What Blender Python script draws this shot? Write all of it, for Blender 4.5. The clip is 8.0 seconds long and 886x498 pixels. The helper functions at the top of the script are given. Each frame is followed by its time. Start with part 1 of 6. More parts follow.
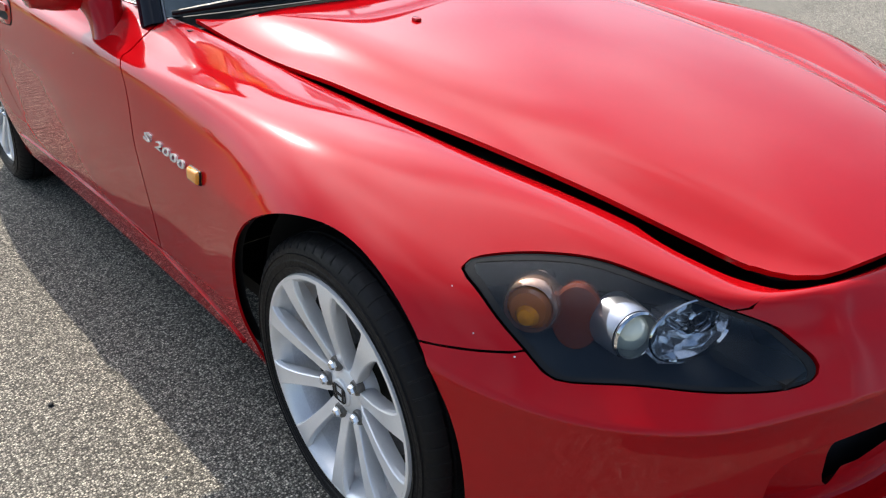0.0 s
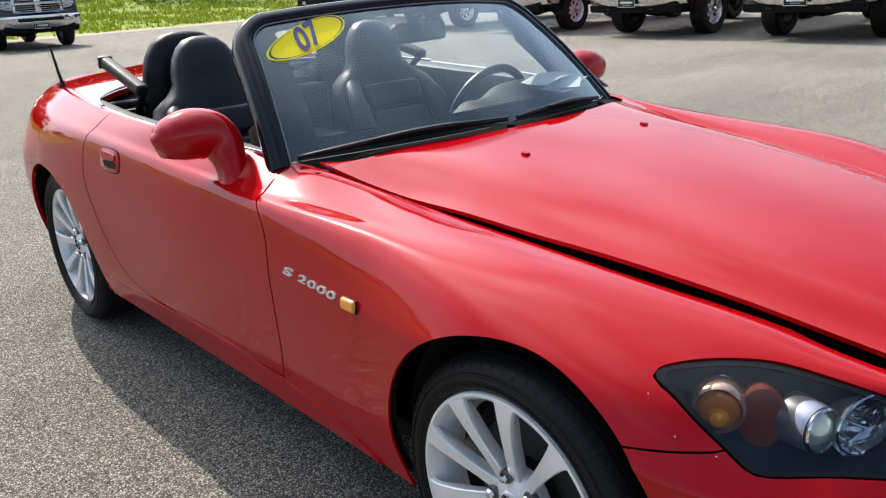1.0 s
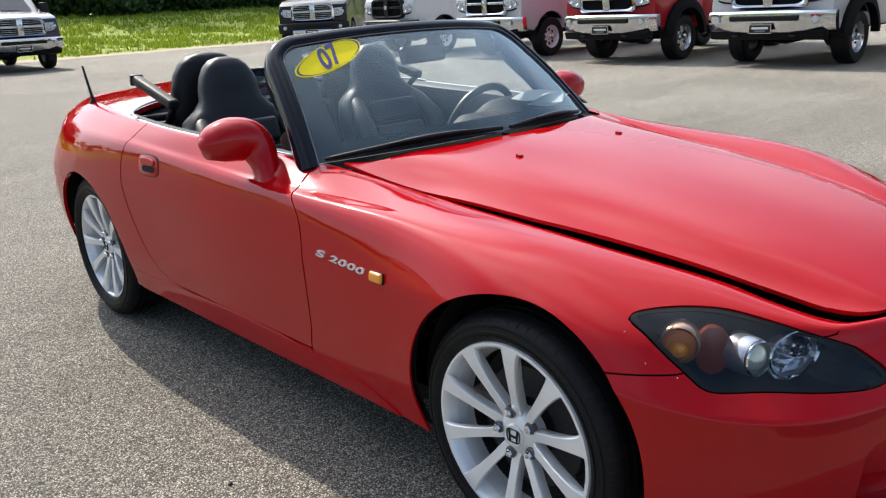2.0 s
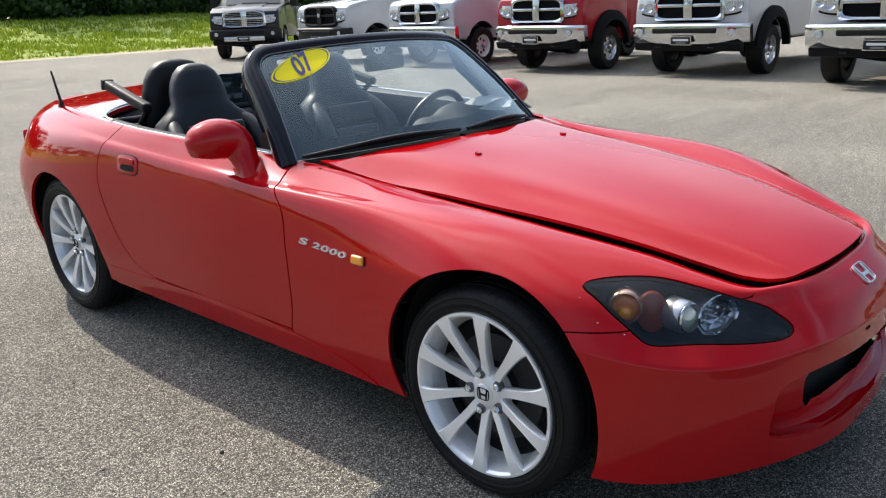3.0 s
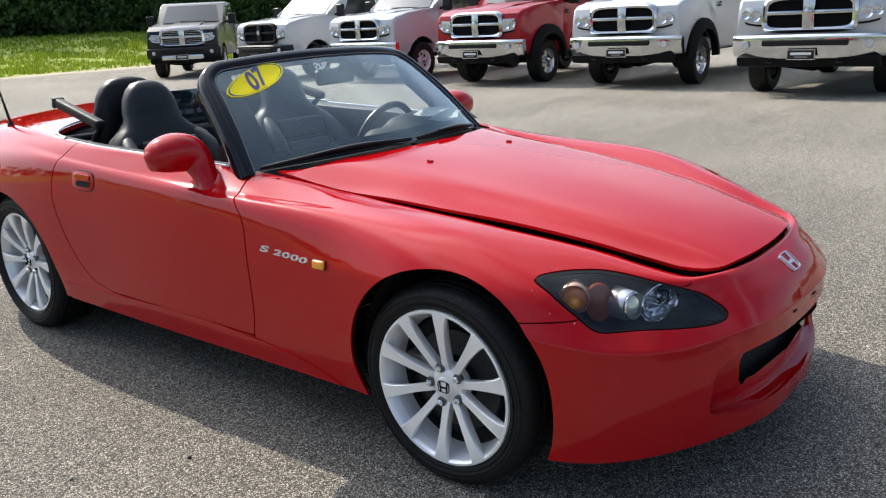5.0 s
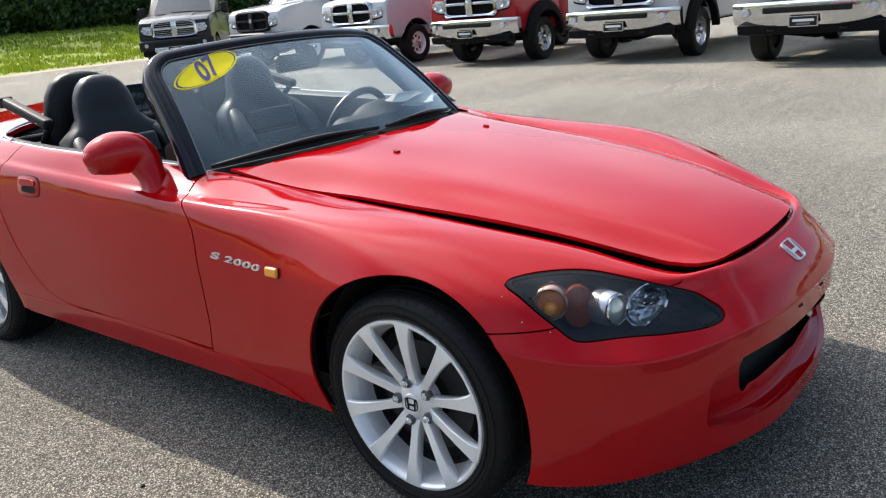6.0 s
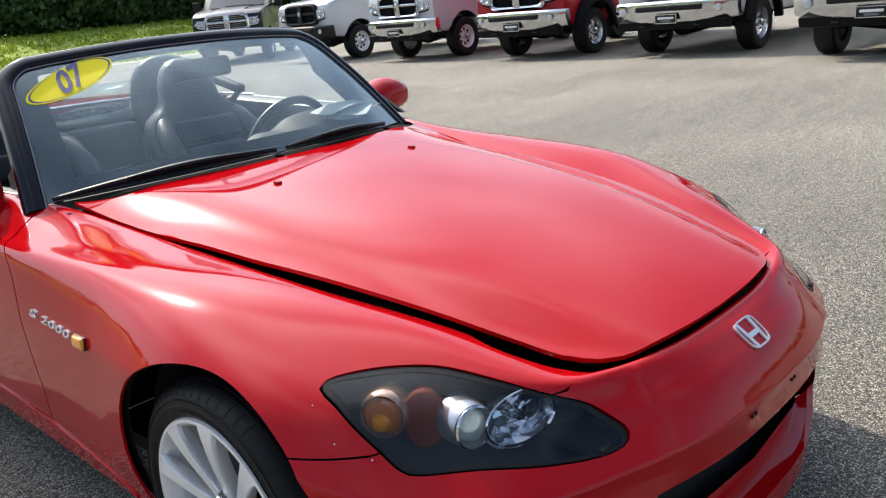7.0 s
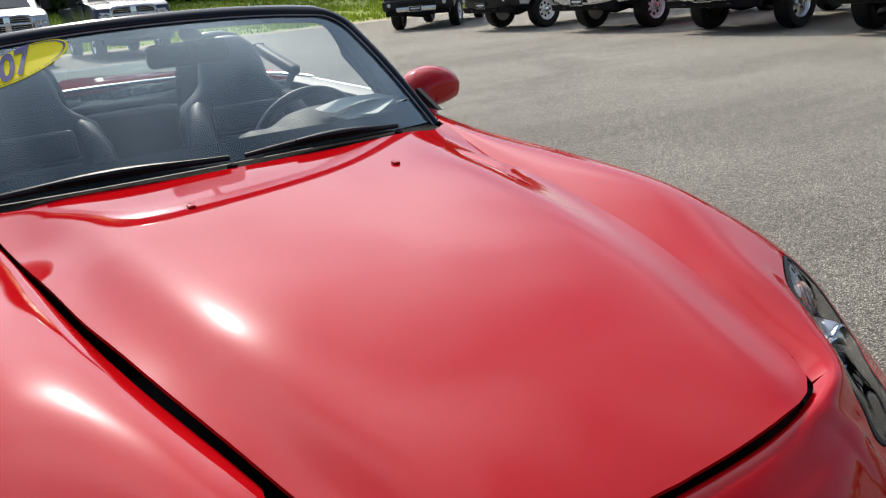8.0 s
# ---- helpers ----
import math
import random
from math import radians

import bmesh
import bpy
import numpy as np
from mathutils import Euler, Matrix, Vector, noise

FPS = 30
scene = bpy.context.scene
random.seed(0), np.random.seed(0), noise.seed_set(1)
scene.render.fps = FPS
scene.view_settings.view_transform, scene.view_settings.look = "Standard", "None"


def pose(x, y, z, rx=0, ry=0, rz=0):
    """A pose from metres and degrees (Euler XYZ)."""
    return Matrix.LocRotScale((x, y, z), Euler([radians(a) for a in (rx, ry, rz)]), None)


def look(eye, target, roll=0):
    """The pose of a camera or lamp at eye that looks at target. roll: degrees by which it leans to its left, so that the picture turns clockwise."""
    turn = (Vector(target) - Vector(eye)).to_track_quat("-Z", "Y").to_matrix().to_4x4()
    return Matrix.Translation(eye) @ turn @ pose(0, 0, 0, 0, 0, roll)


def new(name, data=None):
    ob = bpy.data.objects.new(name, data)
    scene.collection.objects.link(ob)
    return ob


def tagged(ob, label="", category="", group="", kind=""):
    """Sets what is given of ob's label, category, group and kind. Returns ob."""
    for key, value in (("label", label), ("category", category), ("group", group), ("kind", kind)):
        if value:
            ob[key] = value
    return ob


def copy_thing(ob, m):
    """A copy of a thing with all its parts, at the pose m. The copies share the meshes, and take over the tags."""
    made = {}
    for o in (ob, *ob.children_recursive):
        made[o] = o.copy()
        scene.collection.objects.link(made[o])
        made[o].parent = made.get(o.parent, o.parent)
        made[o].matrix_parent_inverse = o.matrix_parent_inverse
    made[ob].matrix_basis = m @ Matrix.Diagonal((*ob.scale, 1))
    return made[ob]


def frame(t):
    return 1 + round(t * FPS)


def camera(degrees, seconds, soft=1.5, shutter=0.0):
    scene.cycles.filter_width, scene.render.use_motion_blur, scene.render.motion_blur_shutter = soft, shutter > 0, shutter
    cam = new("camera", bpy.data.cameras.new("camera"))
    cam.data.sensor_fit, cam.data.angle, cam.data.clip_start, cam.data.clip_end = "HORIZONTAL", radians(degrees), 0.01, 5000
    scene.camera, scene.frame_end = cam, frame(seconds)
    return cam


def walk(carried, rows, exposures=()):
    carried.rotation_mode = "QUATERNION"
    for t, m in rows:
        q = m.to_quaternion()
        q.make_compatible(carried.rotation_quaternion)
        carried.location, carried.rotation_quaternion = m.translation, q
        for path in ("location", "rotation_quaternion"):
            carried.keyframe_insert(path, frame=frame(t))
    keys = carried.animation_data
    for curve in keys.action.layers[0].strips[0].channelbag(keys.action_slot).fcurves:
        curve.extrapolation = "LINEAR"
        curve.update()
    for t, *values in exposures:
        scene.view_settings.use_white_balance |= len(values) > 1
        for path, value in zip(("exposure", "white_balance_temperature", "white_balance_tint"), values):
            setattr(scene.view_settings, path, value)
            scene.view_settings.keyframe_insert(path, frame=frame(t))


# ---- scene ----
cam = camera(56.6, 8.0, soft=1.2)
PATH = [
    (0, (-1.379, -1.062, 1.188), (-0.275, 0.343, 0.289), -1.2),
    (0.5, (-1.544, -0.936, 1.231), (-0.291, 0.456, 0.529), -2.3),
    (1, (-1.702, -0.941, 1.248), (-0.485, 0.515, 0.617), -3.3),
    (1.5, (-1.848, -1.043, 1.255), (-0.615, 0.417, 0.662), -3.3),
    (3, (-2.293, -1.286, 1.287), (-0.895, 0.027, 0.72), -2.1),
    (3.5, (-2.363, -1.31, 1.298), (-0.913, -0.049, 0.742), -1.6),
    (4, (-2.423, -1.355, 1.289), (-0.944, -0.127, 0.736), -1.8),
    (5.5, (-2.377, -1.315, 1.283), (-0.882, -0.102, 0.741), -3.4),
    (6, (-2.15, -1.283, 1.261), (-0.68, -0.056, 0.683), -5.0),
    (6.5, (-1.791, -1.314, 1.243), (-0.38, -0.016, 0.674), -4.6),
    (7, (-1.435, -1.289, 1.228), (-0.075, 0.058, 0.646), -5.5),
    (7.5, (-1.059, -1.242, 1.245), (0.234, 0.16, 0.645), -6.6),
    (8, (-0.669, -1.21, 1.207), (0.322, 0.415, 0.593), -5.2),
]
walk(cam, [(t, look(eye, target, roll)) for t, eye, target, roll in PATH],
     [(0, .40), (1, .30), (3.5, .26), (5.5, .28), (6.5, .40), (7.5, .14), (8, -.10)])

# ---- light ----
SUN_DIR = Vector((0.17, 1.10, 1.0)).normalized()  # towards the sun: behind the car, a little to its left
world = bpy.data.worlds.new("sky")
scene.world = world
world.use_nodes = True
wn, wl = world.node_tree.nodes, world.node_tree.links
wn.clear()
w_out = wn.new("ShaderNodeOutputWorld")
w_bg = wn.new("ShaderNodeBackground")
w_sky = wn.new("ShaderNodeTexSky")
w_sky.sky_type = "NISHITA"
w_sky.sun_disc = False
w_sky.sun_elevation = math.asin(SUN_DIR.z)
w_sky.sun_rotation = math.atan2(SUN_DIR.x, SUN_DIR.y)
w_sky.air_density, w_sky.dust_density, w_sky.ozone_density = 1.1, 0.35, 2.2
# thin drifting cloud over the sky
w_co = wn.new("ShaderNodeTexCoord")
w_map = wn.new("ShaderNodeMapping")
w_map.inputs["Scale"].default_value = (1.3, 1.1, 2.2)
w_noise = wn.new("ShaderNodeTexNoise")
w_noise.inputs["Scale"].default_value = 1.7
w_noise.inputs["Detail"].default_value = 3.0
w_noise.inputs["Roughness"].default_value = 0.42
w_noise.inputs["Distortion"].default_value = 0.25
w_ramp = wn.new("ShaderNodeValToRGB")
w_ramp.color_ramp.elements[0].position, w_ramp.color_ramp.elements[1].position = 0.46, 0.82
w_mix = wn.new("ShaderNodeMixRGB")
w_mix.inputs["Color2"].default_value = (3.8, 4.6, 6.2, 1)
wl.new(w_co.outputs["Generated"], w_map.inputs["Vector"])
wl.new(w_map.outputs["Vector"], w_noise.inputs["Vector"])
wl.new(w_noise.outputs["Fac"], w_ramp.inputs["Fac"])
wl.new(w_ramp.outputs["Color"], w_mix.inputs["Fac"])
wl.new(w_sky.outputs["Color"], w_mix.inputs["Color1"])
# the bright veil that thin cloud spreads round the sun
w_dir = wn.new("ShaderNodeVectorMath")
w_dir.operation = "NORMALIZE"
w_dot = wn.new("ShaderNodeVectorMath")
w_dot.operation = "DOT_PRODUCT"
w_dot.inputs[1].default_value = SUN_DIR
wl.new(w_co.outputs["Generated"], w_dir.inputs[0])
wl.new(w_dir.outputs["Vector"], w_dot.inputs[0])
w_pos = wn.new("ShaderNodeMath")
w_pos.operation = "MAXIMUM"
w_pos.inputs[1].default_value = 0.0
wl.new(w_dot.outputs["Value"], w_pos.inputs[0])
w_sum = w_mix.outputs["Color"]
for power, gain in ((900.0, (120.0, 116.0, 110.0)), (60.0, (14.0, 13.8, 13.6)), (260.0, (70.0, 68.0, 65.0)), (3.2, (19.5, 19.6, 20.0))):
    w_pow = wn.new("ShaderNodeMath")
    w_pow.operation = "POWER"
    w_pow.inputs[1].default_value = power
    wl.new(w_pos.outputs[0], w_pow.inputs[0])
    w_col = wn.new("ShaderNodeVectorMath")
    w_col.operation = "SCALE"
    w_col.inputs[0].default_value = gain
    if power < 20:
        w_thin = wn.new("ShaderNodeMapRange")
        w_thin.inputs["From Min"].default_value, w_thin.inputs["From Max"].default_value = 0.34, 0.66
        w_thin.inputs["To Min"].default_value, w_thin.inputs["To Max"].default_value = 0.45, 1.45
        w_veil = wn.new("ShaderNodeMath")
        w_veil.operation = "MULTIPLY"
        wl.new(w_noise.outputs["Fac"], w_thin.inputs["Value"])
        wl.new(w_pow.outputs[0], w_veil.inputs[0])
        wl.new(w_thin.outputs[0], w_veil.inputs[1])
        w_pow = w_veil
    wl.new(w_pow.outputs[0], w_col.inputs["Scale"])
    w_add = wn.new("ShaderNodeVectorMath")
    w_add.operation = "ADD"
    wl.new(w_sum, w_add.inputs[0])
    wl.new(w_col.outputs["Vector"], w_add.inputs[1])
    w_sum = w_add.outputs["Vector"]
wl.new(w_sum, w_bg.inputs["Color"])
w_bg.inputs["Strength"].default_value = 0.105
wl.new(w_bg.outputs["Background"], w_out.inputs["Surface"])

sun = new("sun", bpy.data.lights.new("sun", "SUN"))
sun.data.energy, sun.data.angle, sun.data.color = 4.1, radians(0.55), (1.0, 0.905, 0.775)
sun.matrix_world = look(SUN_DIR * 30, (0, 0, 0))

# ---- materials ----
def material(name, color, rough=0.5, metal=0.0, coat=0.0, bump=0.0, bump_scale=200.0, vary=0.0, vary_scale=6.0, spec=0.5, coat_rough=0.03):
    """A principled material with two scales of variation and a fine relief."""
    m = bpy.data.materials.new(name)
    m.use_nodes = True
    nt = m.node_tree
    b = nt.nodes["Principled BSDF"]
    b.inputs["Base Color"].default_value = (*color, 1)
    b.inputs["Roughness"].default_value = rough
    b.inputs["Metallic"].default_value = metal
    b.inputs["Coat Weight"].default_value = coat
    b.inputs["Coat Roughness"].default_value = coat_rough
    b.inputs["Specular IOR Level"].default_value = spec
    if vary or bump:
        co = nt.nodes.new("ShaderNodeTexCoord")
    if vary:
        n1, n2 = nt.nodes.new("ShaderNodeTexNoise"), nt.nodes.new("ShaderNodeTexNoise")
        n1.inputs["Scale"].default_value, n2.inputs["Scale"].default_value = vary_scale, vary_scale * 17
        n1.inputs["Detail"].default_value = n2.inputs["Detail"].default_value = 4
        add = nt.nodes.new("ShaderNodeMath")
        add.operation = "ADD"
        ramp = nt.nodes.new("ShaderNodeMapRange")
        ramp.inputs["From Min"].default_value, ramp.inputs["From Max"].default_value = 0.6, 1.4
        ramp.inputs["To Min"].default_value, ramp.inputs["To Max"].default_value = 1 - vary, 1 + vary
        hsv = nt.nodes.new("ShaderNodeHueSaturation")
        hsv.inputs["Color"].default_value = (*color, 1)
        for n in (n1, n2):
            nt.links.new(co.outputs["Object"], n.inputs["Vector"])
        nt.links.new(n1.outputs["Fac"], add.inputs[0])
        nt.links.new(n2.outputs["Fac"], add.inputs[1])
        nt.links.new(add.outputs[0], ramp.inputs["Value"])
        nt.links.new(ramp.outputs[0], hsv.inputs["Value"])
        nt.links.new(hsv.outputs["Color"], b.inputs["Base Color"])
        rr = nt.nodes.new("ShaderNodeMapRange")
        rr.inputs["From Min"].default_value, rr.inputs["From Max"].default_value = 0.3, 0.7
        rr.inputs["To Min"].default_value, rr.inputs["To Max"].default_value = max(0.01, rough * (1 - vary)), min(1, rough * (1 + vary))
        nt.links.new(n2.outputs["Fac"], rr.inputs["Value"])
        nt.links.new(rr.outputs[0], b.inputs["Roughness"])
    if bump:
        nb = nt.nodes.new("ShaderNodeTexNoise")
        nb.inputs["Scale"].default_value = bump_scale
        nb.inputs["Detail"].default_value = 3
        bp = nt.nodes.new("ShaderNodeBump")
        bp.inputs["Strength"].default_value = bump
        bp.inputs["Distance"].default_value = 0.002
        nt.links.new(co.outputs["Object"], nb.inputs["Vector"])
        nt.links.new(nb.outputs["Fac"], bp.inputs["Height"])
        nt.links.new(bp.outputs["Normal"], b.inputs["Normal"])
    return m


def glass(name, color=(1, 1, 1), rough=0.0, ior=1.45, sheen=(1, 1, 1), film=0.0):
    """Thin clear glass: mostly let through, mirrored at a slant; film: the sky's bluish haze, painted in as diffuse
    colour.
    """
    m = bpy.data.materials.new(name)
    m.use_nodes = True
    nt = m.node_tree
    nt.nodes.clear()
    out, mix = nt.nodes.new("ShaderNodeOutputMaterial"), nt.nodes.new("ShaderNodeMixShader")
    tr, gl, fr = nt.nodes.new("ShaderNodeBsdfTransparent"), nt.nodes.new("ShaderNodeBsdfGlossy"), nt.nodes.new("ShaderNodeFresnel")
    tr.inputs["Color"].default_value = (*color, 1)
    gl.inputs["Roughness"].default_value = rough
    gl.inputs["Color"].default_value = (*sheen, 1)
    fr.inputs["IOR"].default_value = ior
    through_part = tr.outputs[0]
    if film:
        # pale blue diffuse share imitates the sky's reflected veil
        veil_bsdf, soft, both = nt.nodes.new("ShaderNodeBsdfDiffuse"), nt.nodes.new("ShaderNodeMixShader"), nt.nodes.new("ShaderNodeTexNoise")
        veil_bsdf.inputs["Color"].default_value = (0.42, 0.66, 0.78, 1)
        both.inputs["Scale"].default_value = 5.0
        amount = nt.nodes.new("ShaderNodeMapRange")
        amount.inputs["To Min"].default_value, amount.inputs["To Max"].default_value = film * 0.6, film * 1.4
        nt.links.new(both.outputs["Fac"], amount.inputs["Value"])
        nt.links.new(amount.outputs[0], soft.inputs[0])
        nt.links.new(tr.outputs[0], soft.inputs[1])
        nt.links.new(veil_bsdf.outputs[0], soft.inputs[2])
        through_part = soft.outputs[0]
    nt.links.new(fr.outputs[0], mix.inputs[0])
    nt.links.new(through_part, mix.inputs[1])
    nt.links.new(gl.outputs[0], mix.inputs[2])
    nt.links.new(mix.outputs[0], out.inputs["Surface"])
    return m


RED = material("red_paint", (0.465, 0.003, 0.006), rough=0.45, coat=1.0, coat_rough=0.030, vary=0.03, vary_scale=2.0, spec=0.0)
RED.node_tree.nodes["Principled BSDF"].inputs["Coat IOR"].default_value = 1.45
BLACK_GLOSS = material("black_gloss", (0.005, 0.007, 0.013), rough=0.12, coat=0.0, spec=0.28)
BLACK = material("black_plastic", (0.010, 0.010, 0.011), rough=0.45, bump=0.15, bump_scale=700, vary=0.15, spec=0.3)
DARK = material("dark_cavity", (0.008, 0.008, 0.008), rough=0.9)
RUBBER = material("tyre_rubber", (0.008, 0.008, 0.009), rough=0.55, bump=0.15, bump_scale=400, vary=0.25, vary_scale=9, spec=0.22)
ALLOY = material("silver_alloy", (0.88, 0.88, 0.89), rough=0.30, metal=0.35, coat=0.5, coat_rough=0.15, vary=0.05, vary_scale=20)
STEEL = material("cast_steel", (0.20, 0.19, 0.18), rough=0.5, metal=0.8, vary=0.3, vary_scale=25)
CHROME = material("chrome", (0.82, 0.83, 0.85), rough=0.06, metal=1.0)
BRIGHT = material("satin_trim", (0.62, 0.63, 0.65), rough=0.22, metal=1.0)
LEATHER = material("black_leather", (0.020, 0.020, 0.022), rough=0.42, bump=0.10, bump_scale=260, vary=0.08, vary_scale=3, spec=0.5)
CLOTH = material("soft_top_cloth", (0.02, 0.02, 0.021), rough=0.9, bump=0.5, bump_scale=900, vary=0.2)
DASH = material("dash_plastic", (0.016, 0.017, 0.019), rough=0.6, bump=0.04, bump_scale=300, vary=0.05, spec=0.25)
AMBER = material("amber_lens", (0.92, 0.34, 0.015), rough=0.15, coat=1.0)
AMBER_DEEP = material("amber_reflector", (0.22, 0.045, 0.018), rough=0.25, coat=0.4)
AMBER_DOME = material("amber_dome", (0.55, 0.17, 0.03), rough=0.15, coat=1.0)
LENS = material("projector_glass", (0.75, 0.78, 0.66), rough=0.08, coat=1.0)
REFLECTOR = material("lamp_reflector", (0.95, 0.96, 0.98), rough=0.08, metal=0.8)
YELLOW = material("yellow_vinyl", (0.98, 0.80, 0.002), rough=0.5, vary=0.04, spec=0.15)
NAVY = material("navy_print", (0.02, 0.015, 0.16), rough=0.45)
COWL = material("cowl_plastic", (0.012, 0.012, 0.012), rough=0.85, spec=0.1, vary=0.2)
PAPER = material("paper", (0.75, 0.78, 0.76), rough=0.7, vary=0.05)
WHITE_PRINT = material("white_print", (0.75, 0.75, 0.75), rough=0.6)
FADED_PRINT = material("faded_print", (0.16, 0.16, 0.17), rough=0.6)
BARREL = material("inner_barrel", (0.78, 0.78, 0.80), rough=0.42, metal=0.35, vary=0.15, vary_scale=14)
DARK_METAL = material("dark_metal", (0.03, 0.03, 0.031), rough=0.6, metal=0.3, vary=0.3)
GLASS = glass("window_glass", (0.88, 0.95, 0.95), ior=1.80, sheen=(0.78, 0.92, 1.0), film=0.045)
LAMP_GLASS = glass("lamp_cover", (0.97, 0.97, 0.97), ior=1.56)
RUBBER_GREY = material("grey_rubber", (0.22, 0.23, 0.25), rough=0.5)
CHIP = material("bare_primer", (0.7, 0.66, 0.66), rough=0.7)


# ---- building helpers ----
def mesh_from(name, verts, faces, mat, smooth=True, normals=None, sharp=None):
    me = bpy.data.meshes.new(name)
    me.from_pydata([tuple(v) for v in verts], [], faces)
    me.materials.append(mat)
    if smooth:
        me.polygons.foreach_set("use_smooth", [True] * len(me.polygons))
    me.update()
    if sharp is not None:
        me.set_sharp_from_angle(angle=radians(sharp))
    if normals is not None:
        me.normals_split_custom_set_from_vertices([tuple(n) for n in normals])
    return me


def part(name, bm, mat, parent=None, label="", sharp=35, at=None):
    """Links a bmesh, or (verts, faces), as one mesh object under a thing or a part."""
    if isinstance(bm, tuple):
        me = mesh_from(name, bm[0], bm[1], mat, sharp=sharp)
    else:
        me = bpy.data.meshes.new(name)
        bmesh.ops.recalc_face_normals(bm, faces=bm.faces)
        bm.to_mesh(me)
        bm.free()
        me.materials.append(mat)
        me.polygons.foreach_set("use_smooth", [True] * len(me.polygons))
        me.set_sharp_from_angle(angle=radians(sharp))
    ob = new(name, me)
    if parent is not None:
        ob.parent = parent
    if at is not None:
        ob.matrix_local = at
    if label:
        ob["label"] = label
    return ob


def box(sx, sy, sz, bevel=0.0, segs=2, at=(0, 0, 0)):
    """A bevelled box, centred at a place."""
    bm = bmesh.new()
    bmesh.ops.create_cube(bm, size=1)
    bmesh.ops.scale(bm, vec=(sx, sy, sz), verts=bm.verts)
    if bevel:
        bmesh.ops.bevel(bm, geom=list(bm.edges), offset=bevel, segments=segs, profile=0.6, affect="EDGES")
    bmesh.ops.translate(bm, vec=at, verts=bm.verts)
    return bm


def loft(rings, closed=True, cap=True):
    """Verts and faces of a skin over rings of equal length; faces close at both ends."""
    n = len(rings[0])
    verts = [tuple(p) for r in rings for p in r]
    faces = []
    for i in range(len(rings) - 1):
        for j in range(n if closed else n - 1):
            k = (j + 1) % n
            faces.append((i * n + j, i * n + k, (i + 1) * n + k, (i + 1) * n + j))
    if cap:
        faces.append(tuple(range(n - 1, -1, -1)))
        faces.append(tuple((len(rings) - 1) * n + j for j in range(n)))
    return verts, faces


def tube(points, radius, sides=10, flat=1.0, cap=True):
    """A tube along points; radius may be a list. flat squeezes it in height."""
    pts = [Vector(p) for p in points]
    rings = []
    for i, p in enumerate(pts):
        d = (pts[min(i + 1, len(pts) - 1)] - pts[max(i - 1, 0)]).normalized()
        a = d.cross(Vector((0, 0, 1)))
        a = a.normalized() if a.length > 1e-4 else Vector((1, 0, 0))
        b = a.cross(d).normalized()
        r = radius[i] if isinstance(radius, (list, tuple)) else radius
        rings.append([p + a * (r * math.cos(2 * math.pi * k / sides)) + b * (r * flat * math.sin(2 * math.pi * k / sides)) for k in range(sides)])
    return loft(rings, True, cap)


def lathe(profile, n=48, axis="x"):
    """Turns a profile of (along, radius) pairs round an axis."""
    rings = []
    for k in range(n):
        a = 2 * math.pi * k / n
        ring = []
        for along, r in profile:
            ring.append((along, r * math.cos(a), r * math.sin(a)) if axis == "x" else (r * math.cos(a), r * math.sin(a), along))
        rings.append(ring)
    m = len(profile)
    verts = [p for r in rings for p in r]
    faces = [(i * m + j, ((i + 1) % n) * m + j, ((i + 1) % n) * m + j + 1, i * m + j + 1) for i in range(n) for j in range(m - 1)]
    return verts, faces


def joined(*many):
    verts, faces = [], []
    for v, f in many:
        k = len(verts)
        verts += list(v)
        faces += [tuple(i + k for i in q) for q in f]
    return verts, faces


def moved(vf, m):
    return [tuple(m @ Vector(v)) for v in vf[0]], vf[1]


def curve_through(keys, x):
    """A smooth curve through (x, value) keys."""
    xs, ys = np.array([k[0] for k in keys], float), np.array([k[1] for k in keys], float)
    d = np.gradient(ys, xs)
    x = np.clip(x, xs[0], xs[-1])
    i = np.clip(np.searchsorted(xs, x) - 1, 0, len(xs) - 2)
    h = xs[i + 1] - xs[i]
    t = (x - xs[i]) / h
    return (2 * t**3 - 3 * t**2 + 1) * ys[i] + (t**3 - 2 * t**2 + t) * h * d[i] + (3 * t**2 - 2 * t**3) * ys[i + 1] + (t**3 - t**2) * h * d[i + 1]


def loop_through(points, steps=6):
    """A closed smooth loop of 2D points through corner points."""
    n, out = len(points), []
    for i in range(n):
        p0, p1, p2, p3 = (np.array(points[(i + k) % n], float) for k in (-1, 0, 1, 2))
        for s in range(steps):
            t = s / steps
            out.append(0.5 * (2 * p1 + (p2 - p0) * t + (2 * p0 - 5 * p1 + 4 * p2 - p3) * t * t + (3 * p1 - p0 - 3 * p2 + p3) * t**3))
    return np.array(out)


def signed(loop, a, b):
    """How far (a, b) lies inside a closed loop (negative: outside)."""
    p, q = loop, np.roll(loop, -1, 0)
    w = q - p
    v = np.array((a, b)) - p
    t = np.clip((v * w).sum(1) / (w * w).sum(1), 0, 1)
    d = np.sqrt(((v - t[:, None] * w) ** 2).sum(1).min())
    cross = (p[:, 1] > b) != (q[:, 1] > b)
    with np.errstate(divide="ignore", invalid="ignore"):
        hits = cross & (a < w[:, 0] * (b - p[:, 1]) / np.where(w[:, 1] == 0, 1e-12, w[:, 1]) + p[:, 0])
    return d if hits.sum() % 2 else -d


